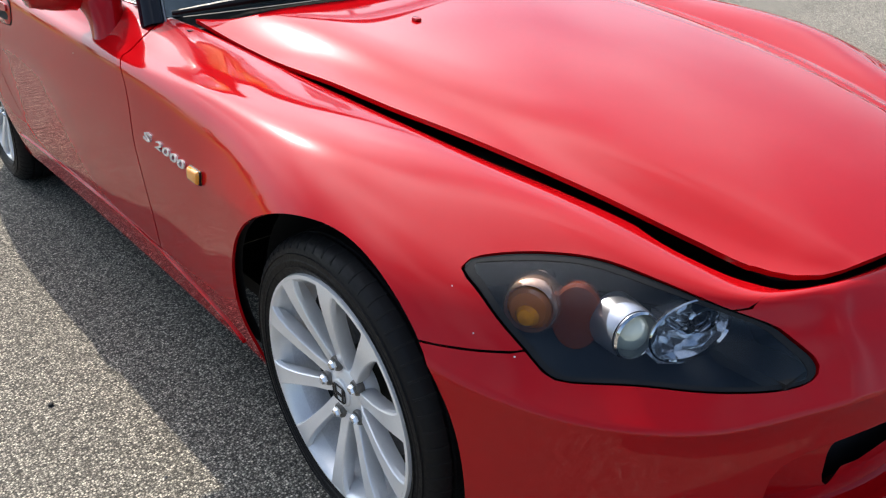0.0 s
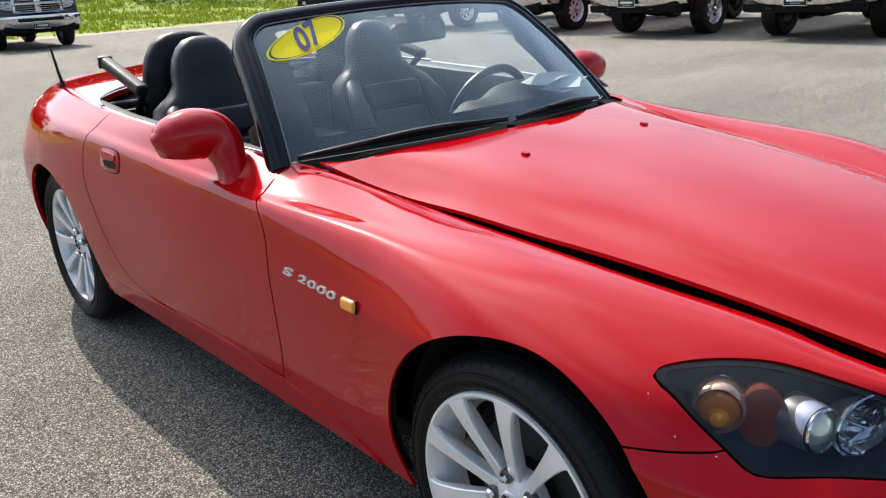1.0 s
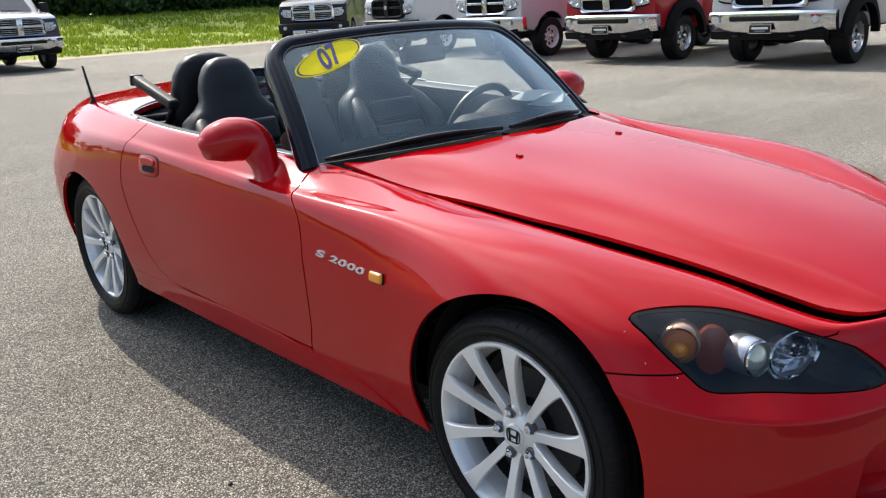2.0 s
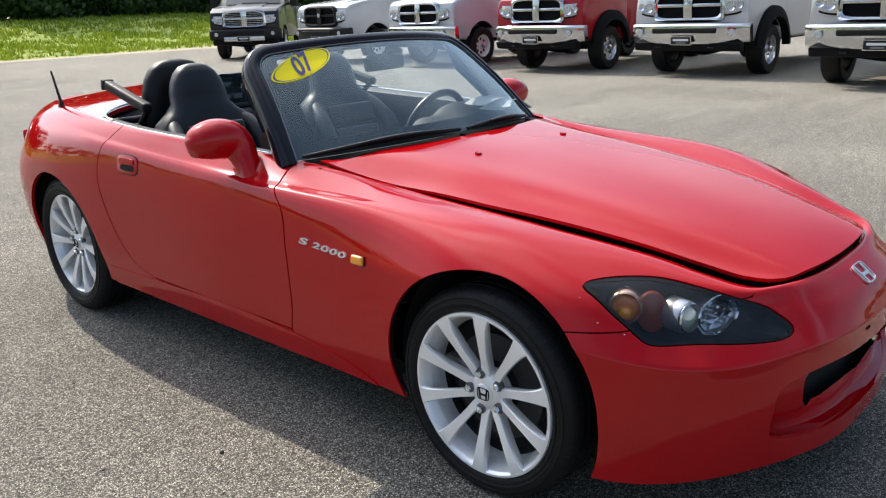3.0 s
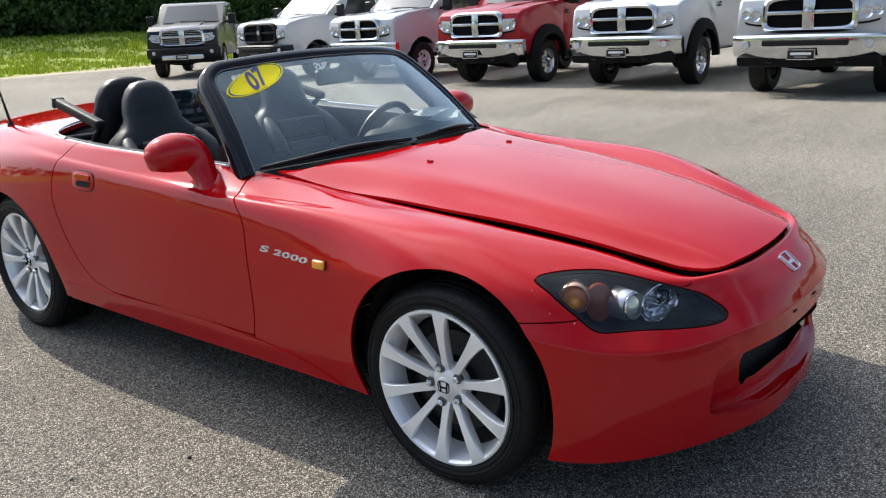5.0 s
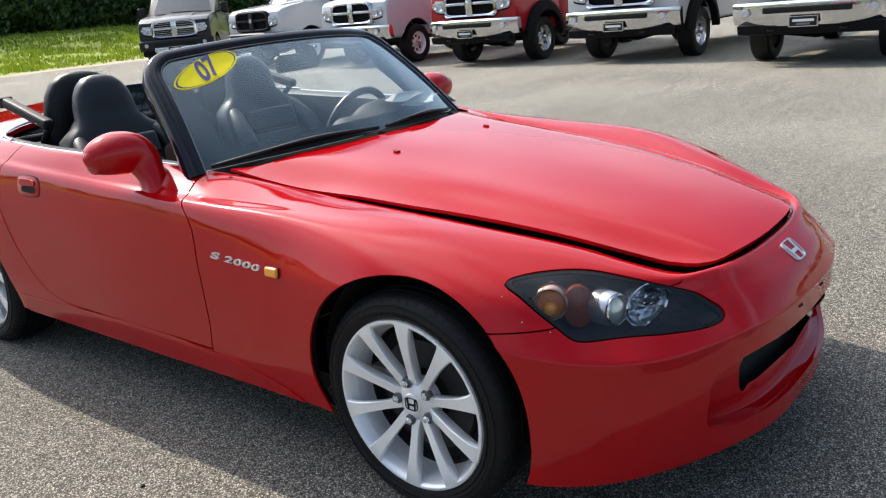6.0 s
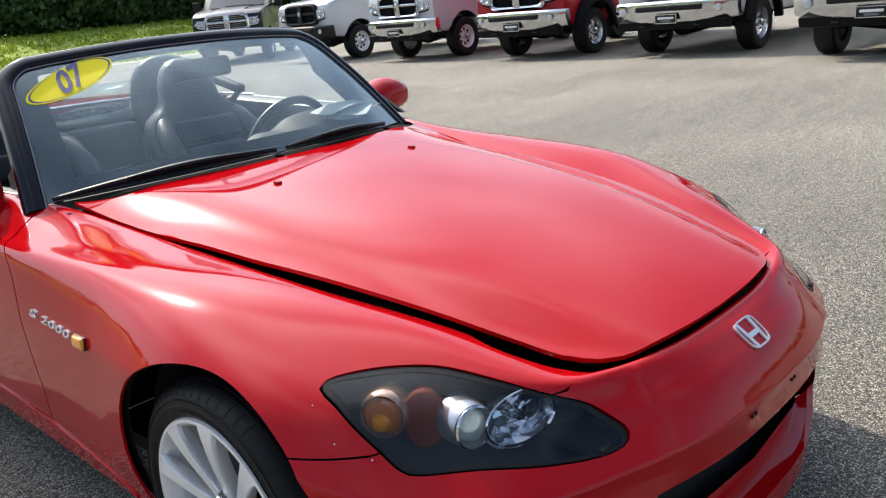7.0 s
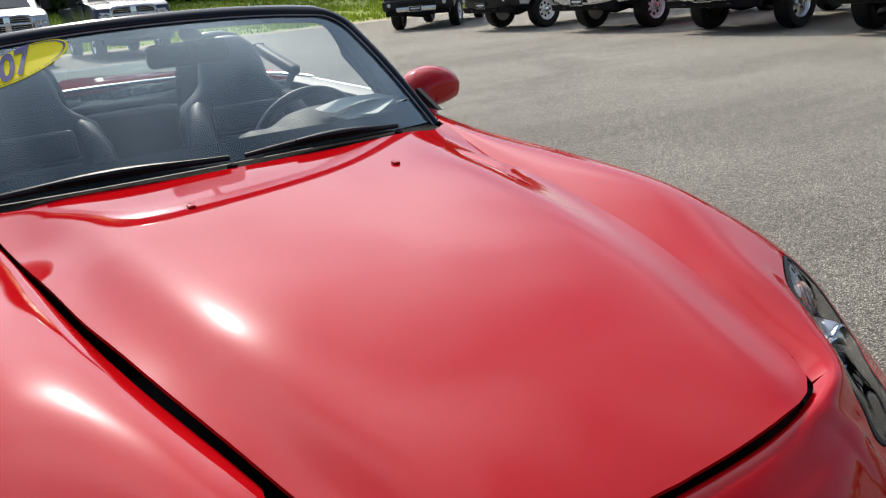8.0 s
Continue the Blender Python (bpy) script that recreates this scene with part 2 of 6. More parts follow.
def text_mesh(body, size, depth=0.001, bold=0.0):
    """The built-in font as a mesh, lying in its x-y plane, centred."""
    cu = bpy.data.curves.new("letters", "FONT")
    cu.body, cu.size, cu.extrude, cu.offset = body, size, depth, bold
    cu.align_x, cu.align_y = "CENTER", "CENTER"
    ob = bpy.data.objects.new("letters", cu)
    scene.collection.objects.link(ob)
    dg = bpy.context.evaluated_depsgraph_get()
    dg.update()
    me = bpy.data.meshes.new_from_object(ob.evaluated_get(dg))
    bpy.data.objects.remove(ob)
    bpy.data.curves.remove(cu)
    return [v.co[:] for v in me.vertices], [tuple(p.vertices) for p in me.polygons]

# ---- the sports car's skin: hull lines from nose centre round the side to the tail, (half width, y, z) ----
LINE_LIP = [(0, -.618, .592), (.20, -.610, .594), (.345, -.578, .600), (.410, -.53, .603), (.438, -.43, .624), (.466, -.31, .654), (.520, 0, .702),
            (.566, .42, .747), (.628, .82, .805), (.730, 1.3, .852), (.748, 1.8, .872), (.735, 2.1, .887), (.690, 2.45, .908), (.60, 2.85, .908), (.38, 3.08, .905), (0, 3.14, .905)]
LINE_CREST = [(0, -.680, .557), (.23, -.660, .557), (.390, -.603, .560), (.465, -.545, .565), (.550, -.43, .602), (.605, -.31, .636), (.672, 0, .716),
              (.700, .42, .750), (.752, .82, .768), (.787, 1.3, .800), (.802, 1.8, .826), (.800, 2.1, .846), (.770, 2.45, .872), (.68, 2.85, .875), (.44, 3.14, .875), (0, 3.21, .875)]
LINE_CREASE = [(0, -.722, .508), (.24, -.702, .508), (.405, -.640, .510), (.530, -.58, .505), (.642, -.45, .522), (.742, -.31, .572), (.800, 0, .658),
               (.795, .42, .700), (.811, .79, .706), (.829, 1.3, .730), (.842, 1.8, .760), (.852, 2.1, .776), (.845, 2.45, .780), (.755, 2.85, .79), (.50, 3.19, .80), (0, 3.27, .80)]
LINE_WIDE = [(0, -.736, .455), (.25, -.718, .455), (.430, -.662, .450), (.570, -.585, .440), (.700, -.462, .440), (.788, -.33, .460), (.842, 0, .580),
             (.824, .42, .56), (.822, .78, .54), (.836, 1.3, .56), (.850, 1.8, .60), (.868, 2.1, .63), (.870, 2.45, .64), (.80, 2.9, .64), (.54, 3.25, .66), (0, 3.33, .66)]
LINE_LOW = [(0, -.732, .33), (.25, -.714, .33), (.44, -.658, .33), (.587, -.575, .32), (.715, -.455, .31), (.795, -.345, .31), (.838, 0, .36),
            (.810, .42, .33), (.797, .80, .29), (.810, 1.3, .31), (.825, 1.8, .33), (.850, 2.1, .38), (.860, 2.45, .42), (.80, 2.9, .42), (.55, 3.25, .42), (0, 3.32, .42)]
LINE_SILL = [(0, -.718, .165), (.25, -.698, .165), (.45, -.625, .165), (.60, -.54, .165), (.71, -.445, .168), (.768, -.345, .17), (.79, 0, .18),
             (.775, .42, .19), (.775, .80, .19), (.78, 1.3, .19), (.795, 1.8, .20), (.81, 2.1, .21), (.82, 2.45, .22), (.76, 2.9, .25), (.52, 3.2, .28), (0, 3.27, .28)]
# a shelf over the bumper's crease; along the flank it lies in the even curve
_crease, _wide = np.array(LINE_CREASE), np.array(LINE_WIDE)
_out = np.stack([_wide[:, 0], (_wide[:, 1] + 0.1) * 1.3, 0 * _wide[:, 0]], 1)
_out /= np.linalg.norm(_out, axis=1)[:, None]
_bulge = np.array([.007, .009, .014, .018, .018, .013, .006, .006, .005, .005, .005, .005, .006, .004, .003, .002])
LINE_SHELF = _crease + (_wide - _crease) * 0.62 + _out * np.where(np.arange(16) < 6, _bulge, 0)[:, None] + np.where(np.arange(16) >= 6, _bulge, 0)[:, None] * np.array((1, 0, 0))
# the folded-in rim above the lip: inwards and down, deepest beside the open hood
_lip = np.array(LINE_LIP, float)
_in = np.array([0, 0, .014, .037, .038, .036, .019, .003, .007, .006, .006, .006, .006, .006, .004, 0])
_back = np.array([.010, .010, .009, .006, 0, 0, 0, 0, 0, 0, 0, 0, 0, 0, -.004, -.006])
_down = np.array([.008, .008, .009, .010, .011, .011, .011, .009, .005, .004, .004, .004, .004, .004, .004, .004])
LINE_TOP = _lip + np.stack([-_in, _back, -_down], 1)
HULL = np.array([LINE_TOP, LINE_LIP, LINE_CREST, LINE_CREASE, LINE_SHELF, LINE_WIDE, LINE_LOW, LINE_SILL], float)
_chord = np.linalg.norm(np.diff(HULL[5], axis=0), axis=1)
U_KNOTS = np.concatenate([[0], np.cumsum(_chord)])
V_KNOTS = np.concatenate([[0], np.cumsum([0.022, 0.10, 0.12, 0.055, 0.05, 0.16, 0.14])])
U_END, V_END = U_KNOTS[-1], V_KNOTS[-1]


def _hermite(knots, values, x):
    """Smooth values (first axis along knots) at x."""
    i = int(np.clip(np.searchsorted(knots, x) - 1, 0, len(knots) - 2))

    def slope(k):
        if k == 0:
            return (values[1] - values[0]) / (knots[1] - knots[0])
        if k == len(knots) - 1:
            return (values[-1] - values[-2]) / (knots[-1] - knots[-2])
        h0, h1 = knots[k] - knots[k - 1], knots[k + 1] - knots[k]
        return ((values[k] - values[k - 1]) / h0 * h1 + (values[k + 1] - values[k]) / h1 * h0) / (h0 + h1)

    h = knots[i + 1] - knots[i]
    t = (x - knots[i]) / h
    return (2 * t**3 - 3 * t**2 + 1) * values[i] + (t**3 - 2 * t**2 + t) * h * slope(i) + (3 * t**2 - 2 * t**3) * values[i + 1] + (t**3 - t**2) * h * slope(i + 1)


# both halves in one run, so that nose and tail are smooth across the middle; the car's right is -x
_full_knots = np.concatenate([-U_KNOTS[:0:-1], U_KNOTS])
_mirror = HULL[:, :0:-1, :].copy()
# the left fender's crown stands a little higher
_crown = np.array((.001, .006, .015, .015, .008, .002, 0, 0))
_mirror[0:3, -9:-1, 2] += _crown
_mirror[0, -7:, 0] = np.minimum(_mirror[0, -7:, 0], _mirror[1, -7:, 0] - np.array((.034, .052, .058, .058, .03, 0, 0))[:7])
_right = HULL * np.array((-1, 1, 1))
FULL = np.concatenate([_mirror, _right], axis=1).transpose(1, 0, 2)


def _with_edges(knots, full):
    """A crisp edge along the bumper's shelf."""
    ks = np.array(knots)
    cols = {float(k): c for k, c in zip(knots, full)}
    rows = []
    for k in ks:
        c = cols[k]
        if abs(k) < U_KNOTS[6]:
            above, below = c[4] + (c[3] - c[4]) * .16, c[4] + (c[5] - c[4]) * .2
        else:
            above, below = _hermite(V_KNOTS, c, .288), _hermite(V_KNOTS, c, .307)
        rows.append(np.concatenate([c[:4], [above], c[4:5], [below], c[5:]]))
    return ks, np.array(rows)


_full_knots, FULL = _with_edges(_full_knots, FULL)
V_KNOTS = np.insert(V_KNOTS, (4, 5), (.288, .307))
_cache = {}


def skin(u, v):
    """A point of the skin. u: metres along the side from the nose's middle (negative: the car's left); v: down from the top edge."""
    key = round(float(u), 7)
    if key not in _cache:
        _cache[key] = _hermite(_full_knots, FULL, float(u))
    p = _hermite(V_KNOTS, _cache[key], float(v))
    # the nose's two ridges run down from the hood's corners
    rise = 1 - abs(abs(u) - .365) / .045
    if rise > 0 and .04 < v < .34:
        rise = rise * rise * (1.6 - .6 * rise) * float(np.interp(v, (.04, .12, .24, .297, .34), (0, .006, .008, .004, 0)))
        p = p + rise * np.array((-math.copysign(.45, u), -.70, .55))
    return p


def skin_normal(u, v):
    e = 0.004
    a = skin(min(u + e, U_END), v) - skin(max(u - e, -U_END), v)
    b = skin(u, min(v + e, V_END)) - skin(u, max(v - e, 0))
    n = np.cross(a, b)
    return n / (np.linalg.norm(n) + 1e-12)


def clipped(fn, normal, us, vs, keep, thick=0.014, inset=0.0, flip=False):
    """Grid of a surface, cut where a keep function falls below nought, with a folded-in edge. Returns verts, faces, normals."""
    polys = []
    val = {}

    def at(u, v):
        k = (round(u, 6), round(v, 6))
        if k not in val:
            p = fn(u, v)
            val[k] = (p, [g(p, u, v) for g in keep])
        return val[k]

    for i in range(len(us) - 1):
        for j in range(len(vs) - 1):
            poly = [(us[i], vs[j]), (us[i + 1], vs[j]), (us[i + 1], vs[j + 1]), (us[i], vs[j + 1])]
            for g in range(len(keep)):
                vals = [at(*q)[1][g] for q in poly]
                if min(vals) >= 0:
                    continue
                if max(vals) < 0:
                    poly = []
                    break
                out = []
                for a in range(len(poly)):
                    b = (a + 1) % len(poly)
                    pa, pb, fa, fb = poly[a], poly[b], vals[a], vals[b]
                    if fa >= 0:
                        out.append(pa)
                    if (fa >= 0) != (fb >= 0):
                        (l, h) = (pa, pb) if fa >= 0 else (pb, pa)
                        for _ in range(7):
                            m = ((l[0] + h[0]) / 2, (l[1] + h[1]) / 2)
                            if keep[g](fn(*m), *m) >= 0:
                                l = m
                            else:
                                h = m
                        out.append(l)
                poly = out
                if len(poly) < 3:
                    poly = []
                    break
            if poly:
                polys.append(poly)
    index, verts, norms, faces = {}, [], [], []
    for poly in polys:
        f = []
        for q in poly:
            k = (round(q[0], 4), round(q[1], 4))
            if k not in index:
                index[k] = len(verts)
                n = normal(*q)
                verts.append(np.array(fn(*q)) - n * inset)
                norms.append(n)
            if not f or f[-1] != index[k]:
                f.append(index[k])
        if len(f) > 2 and f[0] == f[-1]:
            f.pop()
        if len(set(f)) == len(f) and len(f) > 2:
            faces.append(tuple(f))
    if thick:
        count = {}
        for f in faces:
            for a in range(len(f)):
                e = (f[a], f[(a + 1) % len(f)])
                count[tuple(sorted(e))] = count.get(tuple(sorted(e)), []) + [e]
        low = {}
        for es in count.values():
            if len(es) == 1:
                a, b = es[0]
                for q in (a, b):
                    if q not in low:
                        low[q] = len(verts)
                        verts += [verts[q], verts[q] - norms[q] * thick]
                        norms += [np.zeros(3), np.zeros(3)]
                faces.append((low[b], low[a], low[a] + 1, low[b] + 1))
    if flip:
        faces = [tuple(reversed(f)) for f in faces]
    return verts, faces, norms


def spread(lo, hi, step, knots):
    """Even steps that also pass through the knots."""
    inner = [k for k in knots if lo + .004 < k < hi - .004]
    even = [q for q in np.linspace(lo, hi, max(2, int(round((hi - lo) / step)) + 1)) if all(abs(q - k) > .006 for k in inner)]
    return sorted(set([float(lo), float(hi)] + [float(q) for q in even] + [float(k) for k in inner]))


def skin_part(name, u0, u1, v0, v1, keep, mat, parent, label="", step=0.022, thick=0.014, inset=0.0):
    us = spread(u0, u1, step, (-.40, -.365, -.33, .33, .365, .40))
    vs = spread(v0, v1, step * 0.8, V_KNOTS[3:8])
    verts, faces, norms = clipped(skin, skin_normal, us, vs, keep, thick, inset)
    ob = new(name, mesh_from(name, verts, faces, mat, normals=norms))
    ob.parent = parent
    if label:
        ob["label"] = label
    return ob


def u_at(y):
    """Where along the side the wide line passes y."""
    return float(np.interp(y, HULL[5][:, 1], U_KNOTS))


GAP = 0.0030
ARCH_R, ARCH_Z = 0.342, 0.307


def off_arch(r=ARCH_R):
    return lambda p, u, v: min(math.hypot(p[1] + 0.012, p[2] - ARCH_Z) - r, math.hypot(p[1] - 2.4, p[2] - ARCH_Z) - r)


def bumper_seam(p):
    """Above nought on the fender's side of the bumper seam."""
    y, z = p[1], p[2]
    if y > -0.15:
        return 1.0
    zs = 0.543 + max(0, -0.37 - y) * 0.26 + max(0, -0.555 - y) * 20
    return z - zs


LAMP_LOOP = loop_through([(-.255, .631), (-.264, .637), (-.31, .636), (-.37, .630), (-.44, .614), (-.515, .592), (-.577, .567), (-.622, .534), (-.642, .510), (-.631, .503),
                          (-.580, .508), (-.51, .512), (-.440, .513), (-.410, .523), (-.370, .554), (-.303, .604)])


def in_lamp(p, grow=0.0):
    if p[1] > -0.2 or p[1] < -0.7:
        return -0.1
    return signed(LAMP_LOOP, p[1], p[2]) + grow


DOOR_FRONT = [(.25, .815), (.30, .808), (.36, .790), (.45, .778), (.585, .773), (.64, .776), (.69, .788), (.75, .838), (.81, .895), (.90, .97)]
DOOR_REAR = [(.25, 1.62), (.298, 1.68), (.32, 1.76), (.37, 1.83), (.45, 1.885), (.55, 1.925), (.65, 1.945), (.75, 1.935), (.82, 1.905), (.90, 1.86)]


def in_door(p):
    """Above nought within the door's outline."""
    y, z = p[1], p[2]
    return min(y - curve_through(DOOR_FRONT, z), curve_through(DOOR_REAR, z) - y, z - (0.283 + 0.014 * (y - 0.8)))


def in_intake(p, grow=0.0):
    """Above nought within the bumper's mouth."""
    if p[1] > -0.5:
        return -0.1
    a, b = abs(p[0]) / (0.475 + grow), (p[2] - 0.318) / (0.094 + grow)
    return (1 - (a**7 + abs(b) ** 4.5) ** (1 / 5.5)) * 0.09

# ---- the sports car ----
car = tagged(new("sports_car"), "glossy red two-seat roadster, top folded, hood ajar, on asphalt", "car")

skin_part("front_bumper", -u_at(-.2), u_at(-.2), 0, V_END,
          [off_arch(), lambda p, u, v: -bumper_seam(p) - GAP / 2, lambda p, u, v: -in_lamp(p, 0.003), lambda p, u, v: -in_intake(p)], RED, car, "glossy red front bumper with a wide mouth", step=0.02)
for side, sgn in (("right", 1), ("left", -1)):
    a, b = sorted((sgn * 0.30, sgn * u_at(1.02)))
    skin_part("front_fender", a, b, 0, V_END, [off_arch(), lambda p, u, v: bumper_seam(p) - GAP / 2, lambda p, u, v: -in_lamp(p, 0.003), lambda p, u, v: min(curve_through(DOOR_FRONT, p[2]) - p[1], 2) - GAP], RED, car, thick=0.006, step=0.018 if sgn > 0 else 0.024)
    a, b = sorted((sgn * u_at(0.7), sgn * u_at(2.05)))
    skin_part("door", a, b, 0, V_END, [lambda p, u, v: in_door(p) - GAP], RED, car)
    a, b = sorted((sgn * u_at(0.7), sgn * U_END))
    skin_part("rear_quarter", a, b, 0, V_END, [off_arch(), lambda p, u, v: max(-in_door(p), 0 if p[1] < 0.7 else -1) - GAP, lambda p, u, v: p[1] - (curve_through(DOOR_FRONT, p[2]) if p[2] > .29 else .812) - GAP], RED, car, step=0.03)

# sill panel, a little proud of the flank, its front end swept down behind the wheel
SILL_TOP = [(.395, .150), (.42, .185), (.47, .214), (.55, .240), (.66, .260), (.80, .274), (2.0, .288)]
for sgn in (1, -1):
    a, b = sorted((sgn * u_at(.36), sgn * u_at(2.02)))
    skin_part("side_sill", a, b, V_KNOTS[7] - .02, V_END, [off_arch(ARCH_R + .03), lambda p, u, v: curve_through(SILL_TOP, p[1]) - p[2]], RED, car, "red side sill panel", step=0.026, thick=0.006, inset=-0.0045)

# shell added behind the seams and wheel housings, near-black to stand for shade
for sgn in (1, -1):
    a, b = sorted((0.0, sgn * U_END))
    skin_part("seam_shade_shell", a, b, 0.05, V_END, [off_arch(ARCH_R + 0.006), lambda p, u, v: -in_intake(p, 0.01), lambda p, u, v: -in_lamp(p, 0.005)], DARK, car, step=0.05, thick=0, inset=0.024)


def wheel_housing(y, sgn):
    """Dark bowl over a wheel, open downwards."""
    rings = []
    for x in (0.40, 0.60, 0.745 if y < 1 else 0.785):
        rings.append([(sgn * x, y + (ARCH_R + 0.004) * math.cos(a), ARCH_Z + (ARCH_R + 0.004) * math.sin(a)) for a in np.linspace(-0.28, math.pi + 0.28, 28)])
    vf = loft(rings, closed=False, cap=False)
    n = 28
    return vf[0], vf[1] + [tuple(range(n))]


for y in (0, 2.4):
    for sgn in (1, -1):
        part("wheel_housing", wheel_housing(y, sgn), DARK, car)

# ---- hood ----
HOOD_EDGE = [(-.60, .30, .603), (-.56, .345, .607), (-.515, .366, .614), (-.416, .394, .636), (-.27, .432, .671), (-.114, .469, .700), (.06, .503, .723),
             (.15, .520, .732), (.345, .546, .751), (.55, .575, .766), (.67, .593, .785), (.80, .612, .812), (.90, .625, .83)]
HOOD_MID = [(-.66, .590), (-.60, .616), (-.52, .645), (-.40, .680), (-.25, .714), (-.10, .742), (.10, .772), (.30, .798), (.46, .818), (.65, .838), (.85, .852)]


def hood_at(a, y):
    """Height of the hood, a from -1 to 1 across."""
    w = curve_through([(k[0], k[1]) for k in HOOD_EDGE], y)
    ze = curve_through([(k[0], k[2]) for k in HOOD_EDGE], y)
    zc = curve_through(HOOD_MID, y)
    t = abs(a)
    fall = 0.42 * t**2 + 0.58 * (1 / (1 + math.exp(-(t - 0.84) / 0.055)))
    full = 0.42 + 0.58 / (1 + math.exp(-0.16 / 0.055))
    base = 0.58 / (1 + math.exp(0.84 / 0.055))
    return np.array((a * w, y, zc + (ze - zc) * (fall - base) / (full - base)))


HOOD_FRONT = [(0, -.617), (.12, -.613), (.22, -.602), (.28, -.588), (.325, -.565), (.352, -.535), (.37, -.50)]
HOOD_REAR = [(0, .655), (.2, .668), (.4, .715), (.55, .775), (.66, .86)]


def hood_pt(a, b):
    y = -0.66 + b
    return hood_at(a, y)


def hood_n(a, b):
    e = 0.003
    p = hood_pt(min(a + e, 1), b) - hood_pt(max(a - e, -1), b)
    q = hood_pt(a, b + e) - hood_pt(a, b - e)
    n = np.cross(p, q)
    return n / np.linalg.norm(n)


hood = new("hood")
hood.parent = car
hood["label"] = "red hood standing slightly open at the front"
vv, ff, nn = clipped(hood_pt, hood_n, np.linspace(-1, 1, 57), np.linspace(0.0, 1.56, 62),
                     [lambda p, u, v: p[1] - curve_through(HOOD_FRONT, abs(p[0])) if abs(p[0]) < .37 else 1.0, lambda p, u, v: curve_through(HOOD_REAR, abs(p[0])) - p[1]], thick=0.010)
new("hood_skin", mesh_from("hood_skin", vv, ff, RED, normals=nn)).parent = hood
# hood underside, the gap's shade painted as near-black
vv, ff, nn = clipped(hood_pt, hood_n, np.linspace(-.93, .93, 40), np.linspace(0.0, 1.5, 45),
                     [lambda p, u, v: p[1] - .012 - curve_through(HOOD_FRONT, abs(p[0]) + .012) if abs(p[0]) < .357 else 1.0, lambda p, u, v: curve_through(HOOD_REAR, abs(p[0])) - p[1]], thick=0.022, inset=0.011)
new("hood_under_shade", mesh_from("hood_under_shade", vv, ff, DARK, normals=nn)).parent = hood
# engine bay floor and bulkhead, under-hood shade put into their near-black colour
part("bay_floor_shade", box(0.9, 1.5, 0.02, 0.0, at=(0, 0.12, 0.50)), DARK, car)
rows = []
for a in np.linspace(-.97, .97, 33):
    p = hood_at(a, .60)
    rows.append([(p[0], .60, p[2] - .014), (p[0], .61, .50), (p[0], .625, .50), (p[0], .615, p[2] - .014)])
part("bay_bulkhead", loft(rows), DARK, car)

# ---- headlamps, mouth, badges ----
def skin_split(keep, u0, u1, v0, v1, step, thick, inset=0.0):
    """A cut patch and its folded edge, apart."""
    us, vs = np.linspace(u0, u1, int((u1 - u0) / step)), np.linspace(v0, v1, int((v1 - v0) / step))
    v, f, n = clipped(skin, skin_normal, us, vs, keep, thick, inset)
    top = [q for q in f if all(np.any(n[i]) for i in q)]
    edge = [q for q in f if not all(np.any(n[i]) for i in q)]
    return v, top, edge, n


def aimed(at, direction):
    """A pose at a place with its x axis along a direction."""
    d = Vector(direction).normalized()
    return Matrix.Translation(at) @ d.to_track_quat("X", "Z").to_matrix().to_4x4()


